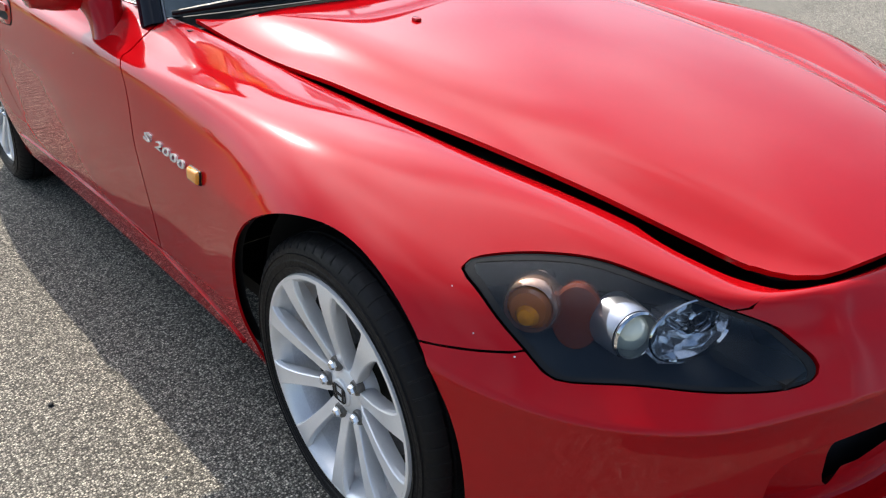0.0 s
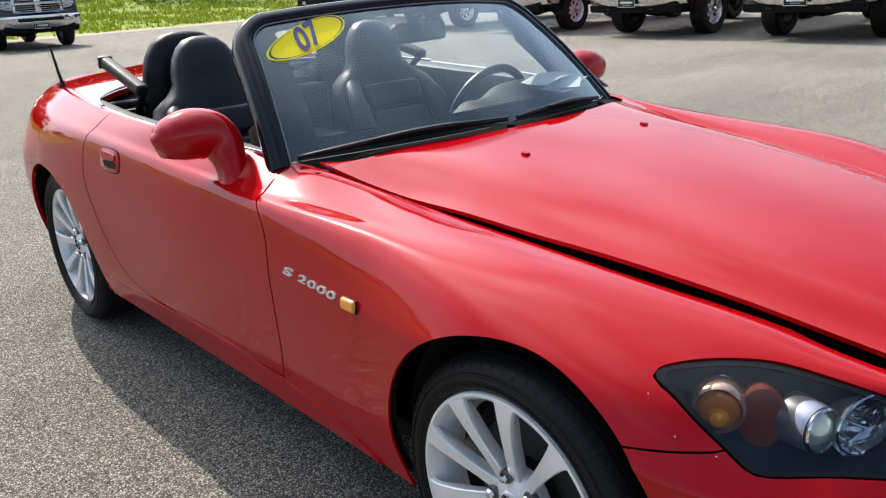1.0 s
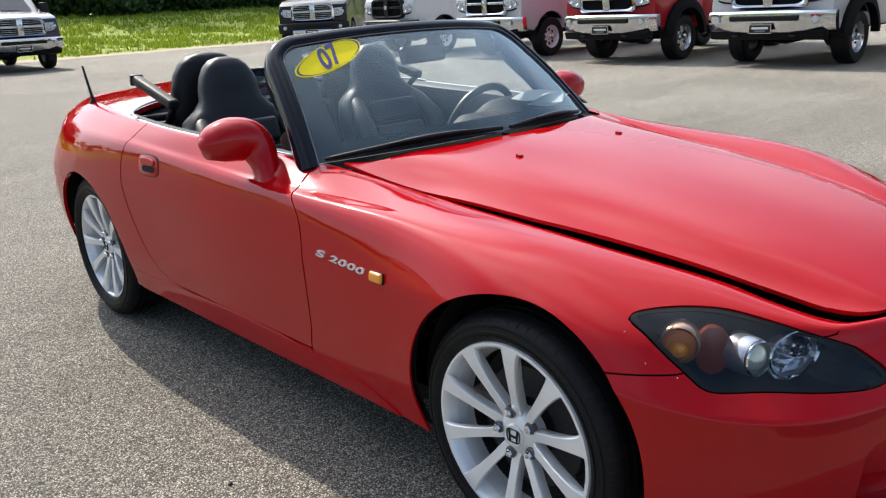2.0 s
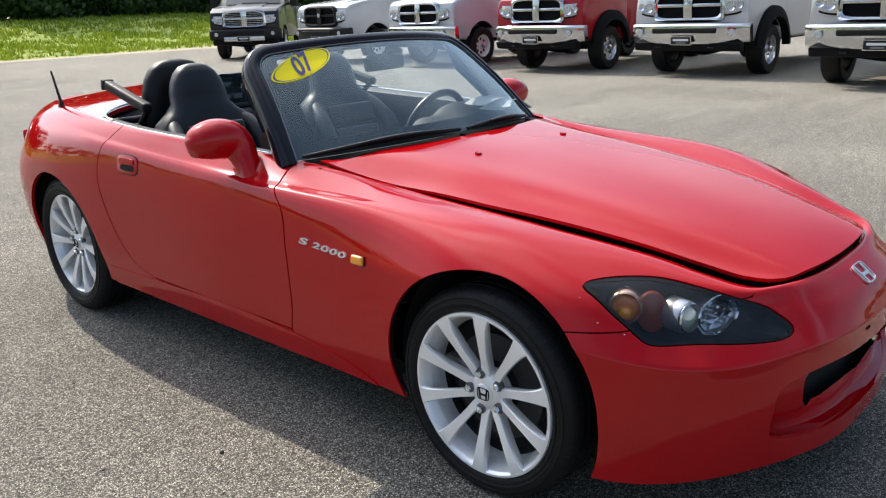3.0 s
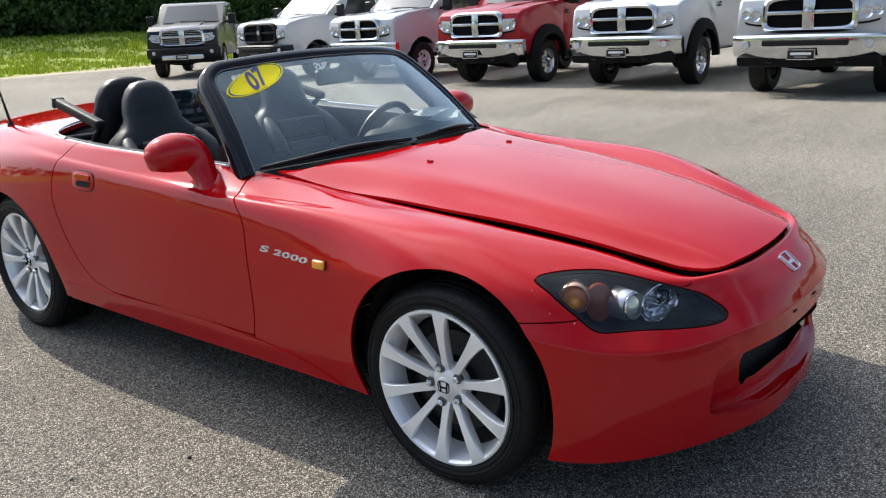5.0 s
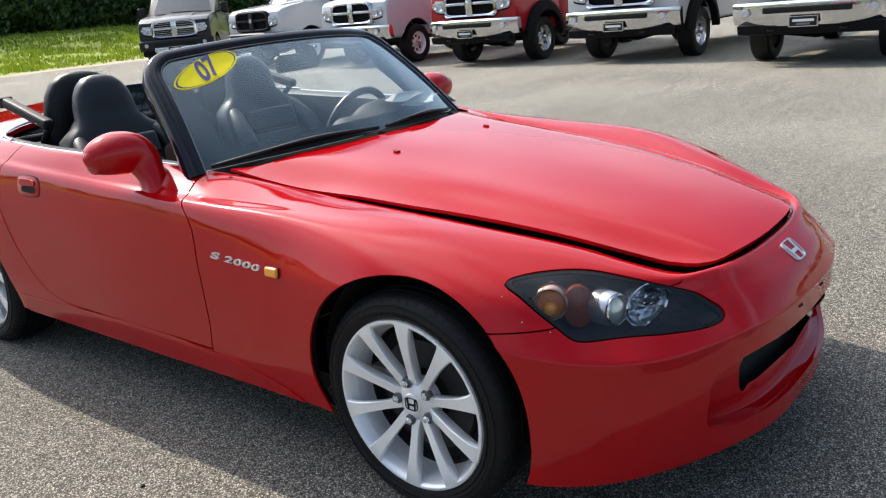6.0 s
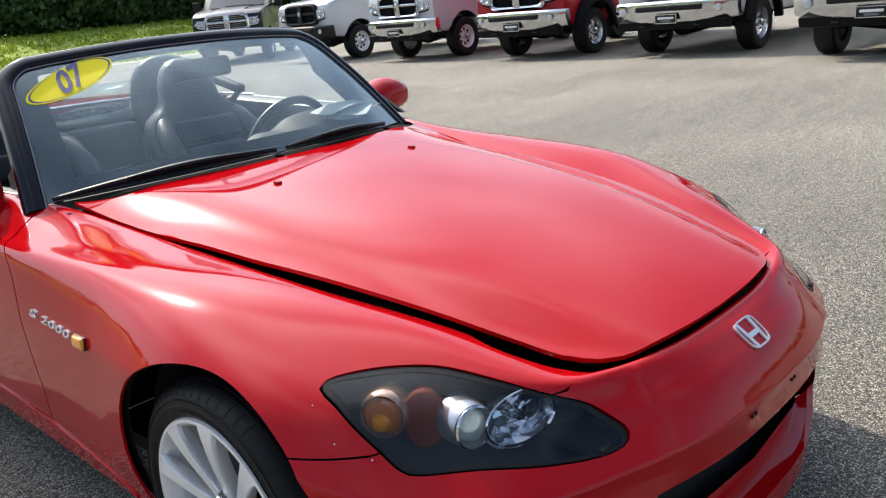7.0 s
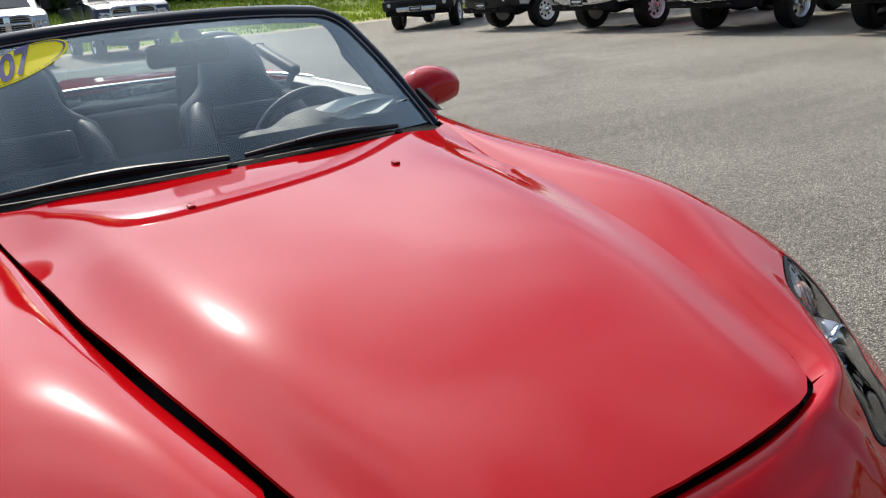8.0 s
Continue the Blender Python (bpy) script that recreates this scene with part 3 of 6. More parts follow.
def headlamp(sgn):
    lamp = new("headlamp")
    lamp.parent = car
    lamp["label"] = "clear headlamp with dark bezel and amber indicator"
    a, b = sorted((sgn * 0.34, sgn * 1.02))
    v, top, edge, n = skin_split([lambda p, u, w: in_lamp(p, 0.0005)], a, b, 0.03, 0.30, 0.012, 0.075)
    vb = [np.array(v[i]) - np.array(n[i]) * 0.075 for i in range(len(v))]
    vb = [vb[i] if np.any(n[i]) else v[i] for i in range(len(v))]
    bowl = mesh_from("bezel", vb, top + edge, BEZEL)
    new("bezel", bowl).parent = lamp
    cv = [np.array(v[i]) - np.array(n[i]) * 0.0015 for i in range(len(v))]
    ob = new("lens_cover", mesh_from("lens_cover", cv, top, LAMP_GLASS, normals=n))
    ob.parent = lamp
    ob.visible_shadow = False
    v, top, edge, n = skin_split([lambda p, u, w: in_lamp(p, 0.001), lambda p, u, w: 0.0035 - in_lamp(p, 0)], a, b, 0.03, 0.30, 0.008, 0.004, 0.0005)
    new("gasket", mesh_from("gasket", v, top + edge, BLACK, normals=n)).parent = lamp
    m = lambda x, y, z: (-sgn * x, y, z)
    fwd = (-sgn * 0.22, -0.97, 0.02)
    # projector: chrome shroud and glass eye
    pr = part("projector", lathe([(.010, .0360), (.016, .0380), (.019, .0350), (.016, .0330), (.004, .031), (-.006, .028)], 40), CHROME, lamp, "chrome projector ring", at=aimed(m(.562, -.446, .554), fwd))
    part("sleeve", lathe([(-.045, .0415), (-.030, .0415), (.002, .0395), (.010, .0370)], 40), SLEEVE, pr, "satin grey projector sleeve")
    part("eye", lathe([(-.03, .028), (-.004, .0305), (.008, .028), (.019, .021), (.025, .011), (.027, .0005)], 32), LENS, pr, "pale glass eye")
    # high beam: chrome bowl of upright facets with a clear round cap inside
    rnd = random.Random(4)
    prof = [(.020, .056), (.004, .050), (-.012, .038), (-.022, .022), (-.026, .001)]
    v, f = lathe(prof, 11)
    v = [(x + rnd.uniform(-.011, .011) * (1 if i % 5 else 0), y + rnd.uniform(-.006, .006), z + rnd.uniform(-.004, .004)) for i, (x, y, z) in enumerate(v)]
    hb = part("reflector", (v, f), REFLECTOR, lamp, "faceted chrome reflector", sharp=4, at=aimed(m(.484, -.478, .548), (-sgn * 0.25, -0.96, 0.10)) @ Matrix.Diagonal((1, 1.34, .86, 1)))
    part("reflector_rim", lathe([(.016, .053), (.022, .0555), (.024, .0535), (.020, .051)], 40), CHROME, hb)
    part("bulb_cap", lathe([(-.02, .026), (-.004, .0265), (.008, .022), (.012, .0235), (.014, .020), (.010, .018), (-.004, .016), (-.008, .0005)], 28), CHROME, hb, at=Matrix.Translation((0, .022 * sgn, .004)))
    part("bulb", lathe([(-.02, .010), (.012, .011), (.020, .007), (.022, .0005)], 16), CHROME, hb)
    # indicator
    dome = part("indicator", lathe([(-.02, .033), (.0, .033), (.008, .027), (.011, .014), (.012, .0005)], 32), AMBER_DOME, lamp, "amber indicator dome", at=aimed(m(.652, -.335, .576), (-sgn * 0.85, -0.5, 0.1)))
    part("bulb_glow", lathe([(.0, .019), (.010, .018), (.018, .012), (.021, .0005)], 24), AMBER, dome, "bright amber bulb", at=Matrix.Translation((0, 0, -.008)))
    rim = part("indicator_ring", lathe([(-.04, .044), (-.006, .043), (.002, .0395), (.004, .037), (-.004, .032)], 32), AMBER_RING, lamp, at=aimed(m(.652, -.335, .576), (-sgn * 0.85, -0.5, 0.1)))
    part("side_reflector", lathe([(-.02, .046), (.0, .047), (.006, .043), (.010, .030), (.011, .0005)], 36), AMBER_DEEP, lamp, "dark amber reflector", at=aimed(m(.598, -.378, .560), (-sgn * 0.75, -0.62, 0.15)) @ Matrix.Diagonal((1, .82, 1.12, 1)))
    part("position_bulb", lathe([(-.02, .020), (.0, .022), (.010, .016), (.014, .0005)], 24), CHROME, lamp, at=aimed(m(.604, -.311, .598), (-sgn * 0.8, -0.5, 0.2)))
    part("position_tip", lathe([(-.005, .010), (.008, .010), (.014, .005), (.016, .0005)], 16), AMBER, lamp, at=aimed(m(.616, -.318, .598), (-sgn * 0.8, -0.5, 0.2)))
    return lamp


SLEEVE = material("lamp_sleeve", (0.42, 0.44, 0.50), rough=0.30, metal=0.8)
AMBER_RING = material("amber_sleeve", (0.62, 0.40, 0.30), rough=0.2, metal=0.7, coat=0.5)
BADGE = material("badge_silver", (0.80, 0.80, 0.82), rough=0.22, metal=0.55, coat=0.6)
BEZEL = material("lamp_bezel", (0.006, 0.008, 0.012), rough=0.3, spec=0.25)
for sgn in (1, -1):
    headlamp(sgn)

# the mouth: painted throat, a near-black sheet for the shade inside, and a bar
v, top, edge, n = skin_split([lambda p, u, w: in_intake(p, 0.001)], -0.62, 0.62, 0.26, V_END, 0.016, 0.05)
throat_v, throat_f, seen = [], [], {}


def throat_point(p, ring):
    """The mouth's rim, its rolled lip, and the slanting throat behind it."""
    k = (round(p[0], 4), round(p[2], 4), ring)
    if k not in seen:
        seen[k] = len(throat_v)
        low = min(1, max(0, (.33 - p[2]) / .09))
        side = min(1, max(0, (abs(p[0]) - .36) / .1))
        x, y, z = p
        if ring == 1:
            x, y, z = x * (1 - .010 * side), y + .012 + .022 * low + .014 * side, z + .002 * low
        if ring == 2:
            x, y, z = x * (1 - .018 * side), y + .018 + .024 * low + .024 * side, z + .007 * low
        if ring == 3:
            x = x * .775
            y, z = float(np.interp(abs(x), (0, .25, .44, .587), (-.732, -.714, -.658, -.575))) + .044 - .036 * side, .292 + (z - .224) * .62
        throat_v.append((x, y, z))
    return seen[k]


for q in edge:
    b, a = v[q[0]], v[q[1]]
    for r in range(3):
        throat_f.append((throat_point(b, r), throat_point(a, r), throat_point(a, r + 1), throat_point(b, r + 1)))
part("throat", (throat_v, throat_f), RED, car, "red painted throat of the mouth", sharp=38)
grille = new("grille")
grille.parent = car
grille["label"] = "near-black sheet for the mouth's shaded depth, behind a thin bar"
rows = []
for x in np.linspace(-.46, .46, 25):
    y = float(np.interp(abs(x), (0, .25, .44, .587), (-.732, -.714, -.658, -.575)))
    rows.append([(x, y + .050, .19), (x, y + .085, .20), (x, y + .095, .44), (x, y + .030, .455), (x, y + .12, .46), (x, y + .12, .18)])
part("mouth_shade", loft(rows), DARK, grille)
part("bar", tube([(x, -.645 + 0.35 * x * x, .384) for x in np.linspace(-.40, .40, 17)], 0.0035, 8), STEEL, grille, "dull metal bar")
for x in (-.125, -.110, .052, .067):
    y = -.7305
    part("plate_hole", lathe([(-.004, .0005), (.0015, .004), (-.004, .0045)], 12), DARK, car, at=aimed((x, -.7365 + .1 * x * x, .455), (0, -1, 0)))


def emblem(width):
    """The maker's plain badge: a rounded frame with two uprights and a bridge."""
    w, h = width / 2, width * 0.40
    out = [(math.copysign(abs(math.cos(a)) ** 0.45, math.cos(a)) * w * (0.94 + 0.06 * math.sin(a)), math.copysign(abs(math.sin(a)) ** 0.45, math.sin(a)) * h) for a in np.linspace(0, 2 * math.pi, 49)[:-1]]
    t = width * 0.042
    inn = [(x * (1 - t / w), y * (1 - t / h)) for x, y in out]
    d = width * 0.05
    frame_vf = loft([[(x, y, 0) for x, y in out], [(x, y, d) for x, y in out], [(x, y, d) for x, y in inn], [(x, y, 0) for x, y in inn]], True, False)

    def prism(pts):
        return loft([[(x * w, y * h, 0) for x, y in pts], [(x * w, y * h, d * 0.9) for x, y in pts]], True, True)
    left = prism([(-.72, .88), (-.48, .88), (-.36, -.9), (-.56, -.9)])
    right = prism([(.72, .88), (.48, .88), (.36, -.9), (.56, -.9)][::-1])
    bridge = prism([(-.42, -.26), (.42, -.26), (.44, .06), (-.44, .06)])
    return joined(frame_vf, left, right, bridge)


_n = Vector(skin_normal(0.0, 0.115))
eb = part("nose_badge", emblem(0.080), BADGE, car, "chrome maker's badge",
          at=Matrix.Translation(Vector(skin(0.0, 0.115)) + _n * 0.001) @ Matrix((Vector((1, 0, 0)), _n.cross(Vector((1, 0, 0))), _n)).transposed().to_4x4())


def on_skin(y, z, sgn=1):
    """The skin's u and v where it passes y and z on one side."""
    best, cu, cw, du, dw = None, u_at(y), V_END / 2, .14, V_END / 2 - .01
    for _ in range(5):
        best = None
        for u in np.linspace(cu - du, cu + du, 17):
            for w in np.linspace(max(0.02, cw - dw), min(V_END, cw + dw), 17):
                p = skin(sgn * u, w)
                d = (p[1] - y) ** 2 + (p[2] - z) ** 2
                if best is None or d < best[0]:
                    best = (d, u, w)
        cu, cw, du, dw = best[1], best[2], du / 5, dw / 5
    return sgn * best[1], best[2]


def skin_pose(y, z, sgn=1, lift=0.0):
    """A pose on the flank: z out of the skin, x along it to the front on the right side, y up."""
    u, w = on_skin(y, z, sgn)
    p, n = Vector(skin(u, w)), Vector(skin_normal(u, w))
    ex = Vector((0, -sgn, 0))
    ex = (ex - n * ex.dot(n)).normalized()
    ey = n.cross(ex)
    return Matrix.Translation(p + n * lift) @ Matrix((ex, ey, n)).transposed().to_4x4()


# model lettering, one raised chrome sign after the other, and the side marker lamp
for sgn in (1, -1):
    badge = new("model_badge")
    badge.parent = car
    badge["label"] = "raised chrome lettering"
    ys = [.678, .616, .577, .538, .500]
    for ch, y in zip("S2000", ys if sgn > 0 else [1.184 - q for q in ys]):
        z = .6135 - .065 * (.69 - y if sgn > 0 else y - .52)
        m = skin_pose(y, z, sgn, 0.0008) @ Matrix.Rotation(radians(-3.7 * sgn), 4, 'Z')
        vf = text_mesh(ch, 0.041 if ch != 'S' else .046, 0.0030, 0.0010)
        part("letter", moved(vf, Matrix.Diagonal((1.72 if ch != 'S' else 1.9, .62, 1, 1)) @ Matrix(((1, .18, 0, 0), (0, 1, 0, 0), (0, 0, 1, 0), (0, 0, 0, 1)))), BADGE, badge, at=m, sharp=20)
    mk = part("side_marker", box(0.052, 0.028, 0.018, 0.008, 4), AMBER, car, "amber side marker lamp", at=skin_pose(.428, .599, sgn, 0.003))
    part("marker_rim", box(0.054, 0.030, 0.006, 0.003, 2), BLACK, mk)

# stone chips in the paint beside the lamp and on the fender
rnd = random.Random(31)
for y, z, r in ((-.262, .612, .0015), (-.318, .563, .0015), (-.372, .538, .0017), (1.12, .72, .0010)):
    n = rnd.randint(6, 8)
    pts = [(r * rnd.uniform(.6, 1.2) * math.cos(2 * math.pi * k / n), r * rnd.uniform(.5, 1.1) * math.sin(2 * math.pi * k / n)) for k in range(n)]
    part("paint_chip", loft([[(x, q, -.001) for x, q in pts], [(x, q, .0003) for x, q in pts]]), CHIP, car, "pale stone chip", at=skin_pose(y, z, 1, 0.0003))

# ---- wheels ----
def spoke():
    """One tapered spoke, slender in its middle, from hub to rim, along +z; outward is -x."""
    rings = []
    for r, full, x, deep in ((.040, .0165, -.052, .030), (.062, .0150, -.061, .032), (.090, .0140, -.067, .032), (.120, .0145, -.074, .032), (.150, .0165, -.080, .032), (.172, .0190, -.0835, .032), (.192, .0222, -.0860, .030), (.208, .0260, -.0865, .026), (.218, .0305, -.0860, .020), (.2225, .0350, -.0852, .016)):
        half = full * .84
        rings.append([(x + deep, -half * .55, r), (x + .010, -half * 1.06, r), (x + .0022, -half, r), (x, -half * .88, r), (x + .0006, 0, r), (x, half * .88, r), (x + .0022, half, r), (x + .010, half * 1.06, r), (x + deep, half * .62, r)])
    return loft(rings, True, True)


def make_wheel(width, radius, inner):
    """Alloy wheel with tyre; outward is -x, its middle at the hub."""
    def flat(r):
        return .2295 + (r - .2295) * (radius - .2295) / .082 if r > .2295 else r
    w = tagged(new("wheel"), "ten-spoke silver alloy wheel with a low-profile tyre", "wheel")
    h = width / 2
    tread = [(h * .98, .245), (h, .262), (h * .96, .284), (h * .88, .298), (h * .76, .3065)]
    for g in (.52, .18, -.18, -.52):
        tread += [((g + .055) * h, .3115), ((g + .045) * h, .3045), ((g - .045) * h, .3045), ((g - .055) * h, .3115)]
    tread += [(-h * .76, .3065), (-h * .88, .298), (-h * .96, .284), (-h, .266), (-h * .995, .264), (-h * 1.01, .262), (-h * 1.01, .259), (-h * .99, .257), (-h * .985, .246), (-h * .94, .2345), (-h * .90, .2295), (-h * .80, .226)]
    tread = [(x * (inner / h if x > 0 else 1), flat(r)) for x, r in tread]
    part("tyre", lathe([(h * .75, .215)] + tread, 72), RUBBER, w, "black low-profile road tyre", sharp=50)
    blocks = []
    shoulder = [(-h * .56, .3122), (-h * .76, .3072), (-h * .88, .2988), (-h * .945, .2885)]
    for k in range(64):
        m = Matrix.Rotation(2 * math.pi * k / 64, 4, "X")
        strip = [(x, q, flat(r) - d) for x, r in shoulder for q, d in ((-.0024, .002), (-.0019, 0), (.0019, 0), (.0024, .002))]
        blocks.append(([tuple(m @ Vector(p)) for p in strip], [(i * 4 + j, i * 4 + j + 1, i * 4 + j + 5, i * 4 + j + 4) for i in range(3) for j in range(3)]))
    tagged(part("tread_cut_rest", joined(*blocks), DARK, w), kind="stuff")
    for r in (.2475, .2760):
        part("sidewall_rib", lathe([(-h * 1.004 + .002, flat(r) - .0016), (-h * 1.010, flat(r) - .0008), (-h * 1.010, flat(r) + .0008), (-h * 1.0 + .002, flat(r) + .0016)], 72), RUBBER, w)
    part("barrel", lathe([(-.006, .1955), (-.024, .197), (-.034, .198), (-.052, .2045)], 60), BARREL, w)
    # deeper half of the silver barrel, its shade put into a dark colour
    part("barrel_shade", lathe([(h * .75, .20), (.040, .195), (-.006, .1955)], 60), DARK_METAL, w)
    part("rim", lathe([(-.050, .2045), (-.072, .213), (-.082, .2175), (-.0855, .2225), (-.0845, .2285), (-.078, .2305)], 72), ALLOY, w, "silver rim with a bright lip", sharp=40)
    sp = spoke()
    for k in range(10):
        part("spoke", sp, ALLOY, w, at=Matrix.Rotation(radians(36 * k + 2), 4, "X"), sharp=28)
    hub = part("hub", lathe([(-.02, .062), (-.044, .060), (-.054, .052), (-.059, .040), (-.062, .030), (-.062, .0005)], 40), ALLOY, w)
    cap = part("centre_cap", lathe([(-.060, .0285), (-.066, .0275), (-.068, .025), (-.0685, .0005)], 40), ALLOY, w)
    part("cap_badge", moved(emblem(0.043), pose(-.0684, 0, 0, 90, 0, -90)), BLACK_GLOSS, cap)
    for k in range(5):
        a = radians(18 + 72 * k)
        y, z = math.sin(a) * .0545, math.cos(a) * .0545
        part("lug_well", lathe([(-.056, .0005), (-.0625, .0120), (-.0635, .0135), (-.0600, .0150), (-.05, .0150)], 18), STEEL, w, at=Matrix.Translation((0, y, z)))
        part("lug_nut", lathe([(-.050, .0098), (-.0695, .0098), (-.0740, .007), (-.0755, .0005)], 6), CHROME, w, at=Matrix.Translation((0, y, z)), sharp=20)
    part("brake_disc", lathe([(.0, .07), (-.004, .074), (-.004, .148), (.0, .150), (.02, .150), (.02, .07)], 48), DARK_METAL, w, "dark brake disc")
    part("caliper", moved((lambda b: ([tuple(v.co) for v in b.verts], [tuple(v.index for v in f.verts) for f in b.faces]))(box(.06, .10, .06, .012)), pose(-.005, .118, .03)), STEEL, w)
    # added black disc: paints the darkness seen between the spokes
    part("back_shade_disc", lathe([(.025, .0005), (.025, .158), (.022, .190)], 40), DARK, w)
    part("valve", tube([(-.070, .125, -.160), (-.082, .127, -.163)], .0035, 8), BLACK, w)
    return w


front_wheel = make_wheel(0.172, .296, .128)
front_wheel.parent = car
front_wheel.matrix_local = Matrix.Translation((-.716, .004, .296))
fl = copy_thing(front_wheel, Matrix.Translation((.722, .004, .296)) @ Matrix.Rotation(math.pi, 4, "Z"))
rear_wheel = make_wheel(0.196, .310, .132)
rear_wheel.parent = car
rear_wheel.matrix_local = Matrix.Translation((-.732, 2.4, .310)) @ Matrix.Rotation(radians(14), 4, "X")
rl = copy_thing(rear_wheel, Matrix.Translation((.732, 2.4, .310)) @ Matrix.Rotation(math.pi, 4, "Z"))
for w in (front_wheel, fl, rear_wheel, rl):
    for key in ("category",):
        del w[key]

# ---- windscreen ----
def pane(a, b):
    """The windscreen's surface, a from -1 to 1 across, b from 0 to 1 up."""
    lo = np.array((.636 * a - .026, .695 + .200 * abs(a) ** 2.2, .846 - .030 * a * a))
    hi = np.array((.520 * a - .036, 1.160 + .085 * abs(a) ** 2.0, 1.188 - .030 * abs(a) ** 2.2))
    bow = math.sin(math.pi * b) * .016
    return lo + (hi - lo) * b + np.array((0, -.62 * bow, .78 * bow))


def pane_normal(a, b):
    e = .004
    n = np.cross(pane(a + e, b) - pane(a - e, b), pane(a, b + e) - pane(a, b - e))
    return n / np.linalg.norm(n)


def pane_grid(a0, a1, b0, b1, na, nb, lift=0.0, keep=()):
    v, f, n = clipped(pane, pane_normal, np.linspace(a0, a1, na), np.linspace(b0, b1, nb), list(keep), 0, -lift)
    return v, f, n


screen = new("windscreen")
screen.parent = car
v, f, n = pane_grid(-1, 1, 0, 1, 41, 21)
ob = new("pane", mesh_from("pane", v, f, GLASS, normals=n))
ob.parent = screen
ob.visible_shadow = False
FRIT = material("black_frit", (0.012, 0.013, 0.016), rough=0.25)
v, f, n = pane_grid(-1, 1, 0, 1, 61, 41, -.003, [lambda p, u, w: max(abs(u) - .88, w - .865, .12 - w)])
new("frit_border", mesh_from("frit_border", v, f, FRIT, normals=n)).parent = screen


def surround(path, widths, backs):
    """A rounded rail along the screen's rim; path: (a, b) on the pane's surface, its body lies outside and reaches back."""
    rings = []
    pts = [np.array(pane(a, b)) for a, b in path]
    for i, (a, b) in enumerate(path):
        n = pane_normal(a, b)
        d = pts[min(i + 1, len(pts) - 1)] - pts[max(i - 1, 0)]
        d /= np.linalg.norm(d)
        s = -np.cross(d, n)
        s /= np.linalg.norm(s)
        w, k = widths[i], backs[i]
        prof = ((.0, .001), (.02, .008), (.10, .0125), (.42, .0155), (.50, .0140), (.60, .0140), (.76, .010), (.92, -.002), (1.0, -.020), (1.03, -.045 * k), (1.0, -.085 * k), (.86, -.100 * k), (.5, -.09 * k), (.1, -.03), (.0, -.008))
        rings.append([pts[i] + s * (w * x) + n * z for x, z in prof])
    return loft(rings, True, True)


rim_path = []
for b in np.linspace(-.035, .78, 18):
    rim_path.append((-1.0, b))
for k in range(1, 9):
    t = k / 9 * math.pi / 2
    rim_path.append((-1 + .13 * (1 - math.cos(t)), .78 + .15 * math.sin(t)))
for a in np.linspace(-.87, 0, 16):
    rim_path.append((a, .93))
near_w = [.062] * 18 + [.060] * 8 + [.054] * 16
far_w = [.036] * 18 + [.044] * 8 + [.054] * 16
full = rim_path + [(-a, b) for a, b in reversed(rim_path[:-1])]
wf = near_w + list(reversed(far_w[:-1]))
half = [1.0] * 18 + [.9, .8, .7, .6, .5, .45, .4, .4] + [.36] * 16
part("screen_frame", surround(full, wf, half + list(reversed(half[:-1]))), BLACK_GLOSS, screen, "glossy black windscreen frame", sharp=60)
# grey bead where the glass meets the frame
bead = [np.array(pane(a * .996, b - (.006 if abs(a) < .9 else 0))) + np.array(pane_normal(a, b)) * .0035 for a, b in full]
part("glass_bead", tube(bead, .0022, 6), RUBBER_GREY, screen, "thin grey rubber bead")

# year sticker: an oval, leaning with the screen's corner
ST_A, ST_B, ST_TILT = -.735, .775, radians(28)


def st_local(u, w):
    """Metres along and across the sticker at a place of the pane."""
    x, y = (u - ST_A) * .555, (w - ST_B) * .575
    return x * math.cos(ST_TILT) + y * math.sin(ST_TILT), -x * math.sin(ST_TILT) + y * math.cos(ST_TILT)


def st_place(x, y, lift):
    px, py = x * math.cos(ST_TILT) - y * math.sin(ST_TILT), x * math.sin(ST_TILT) + y * math.cos(ST_TILT)
    a, b = ST_A + px / .555, ST_B + py / .575
    return tuple(np.array(pane(a, b)) + np.array(pane_normal(a, b)) * lift)


def sticker(name, ra, rb, hole, lift, mat, parent):
    """An oval on the pane, or a ring of it with a hole of smaller half axes."""
    def inside(p, u, w):
        x, y = st_local(u, w)
        d = 1 - math.hypot(x / ra, y / rb)
        return min(d, math.hypot(x / hole[0], y / hole[1]) - 1) if hole else d
    v, f, n = pane_grid(ST_A - .30, min(1, ST_A + .30), ST_B - .2, 1.0, 110, 90, lift, [inside])
    ob = new(name, mesh_from(name, v, f, mat, normals=n))
    ob.parent = parent
    return ob


year = tagged(new("year_sticker"), "oval yellow price-year sticker on the windscreen", "sticker")
sticker("oval_face", .140, .0575, None, .0015, YELLOW, year)
sticker("oval_line", .1335, .0525, (.1265, .0510), .0022, NAVY, year)
tv, tf = text_mesh("07", 0.112, 0.0, 0.0034)
part("numerals", ([st_place(x * .74 + .62 * y - .004, y * 1.14, .0036) for x, y, z in tv], tf), NAVY, year, "dark blue numerals")

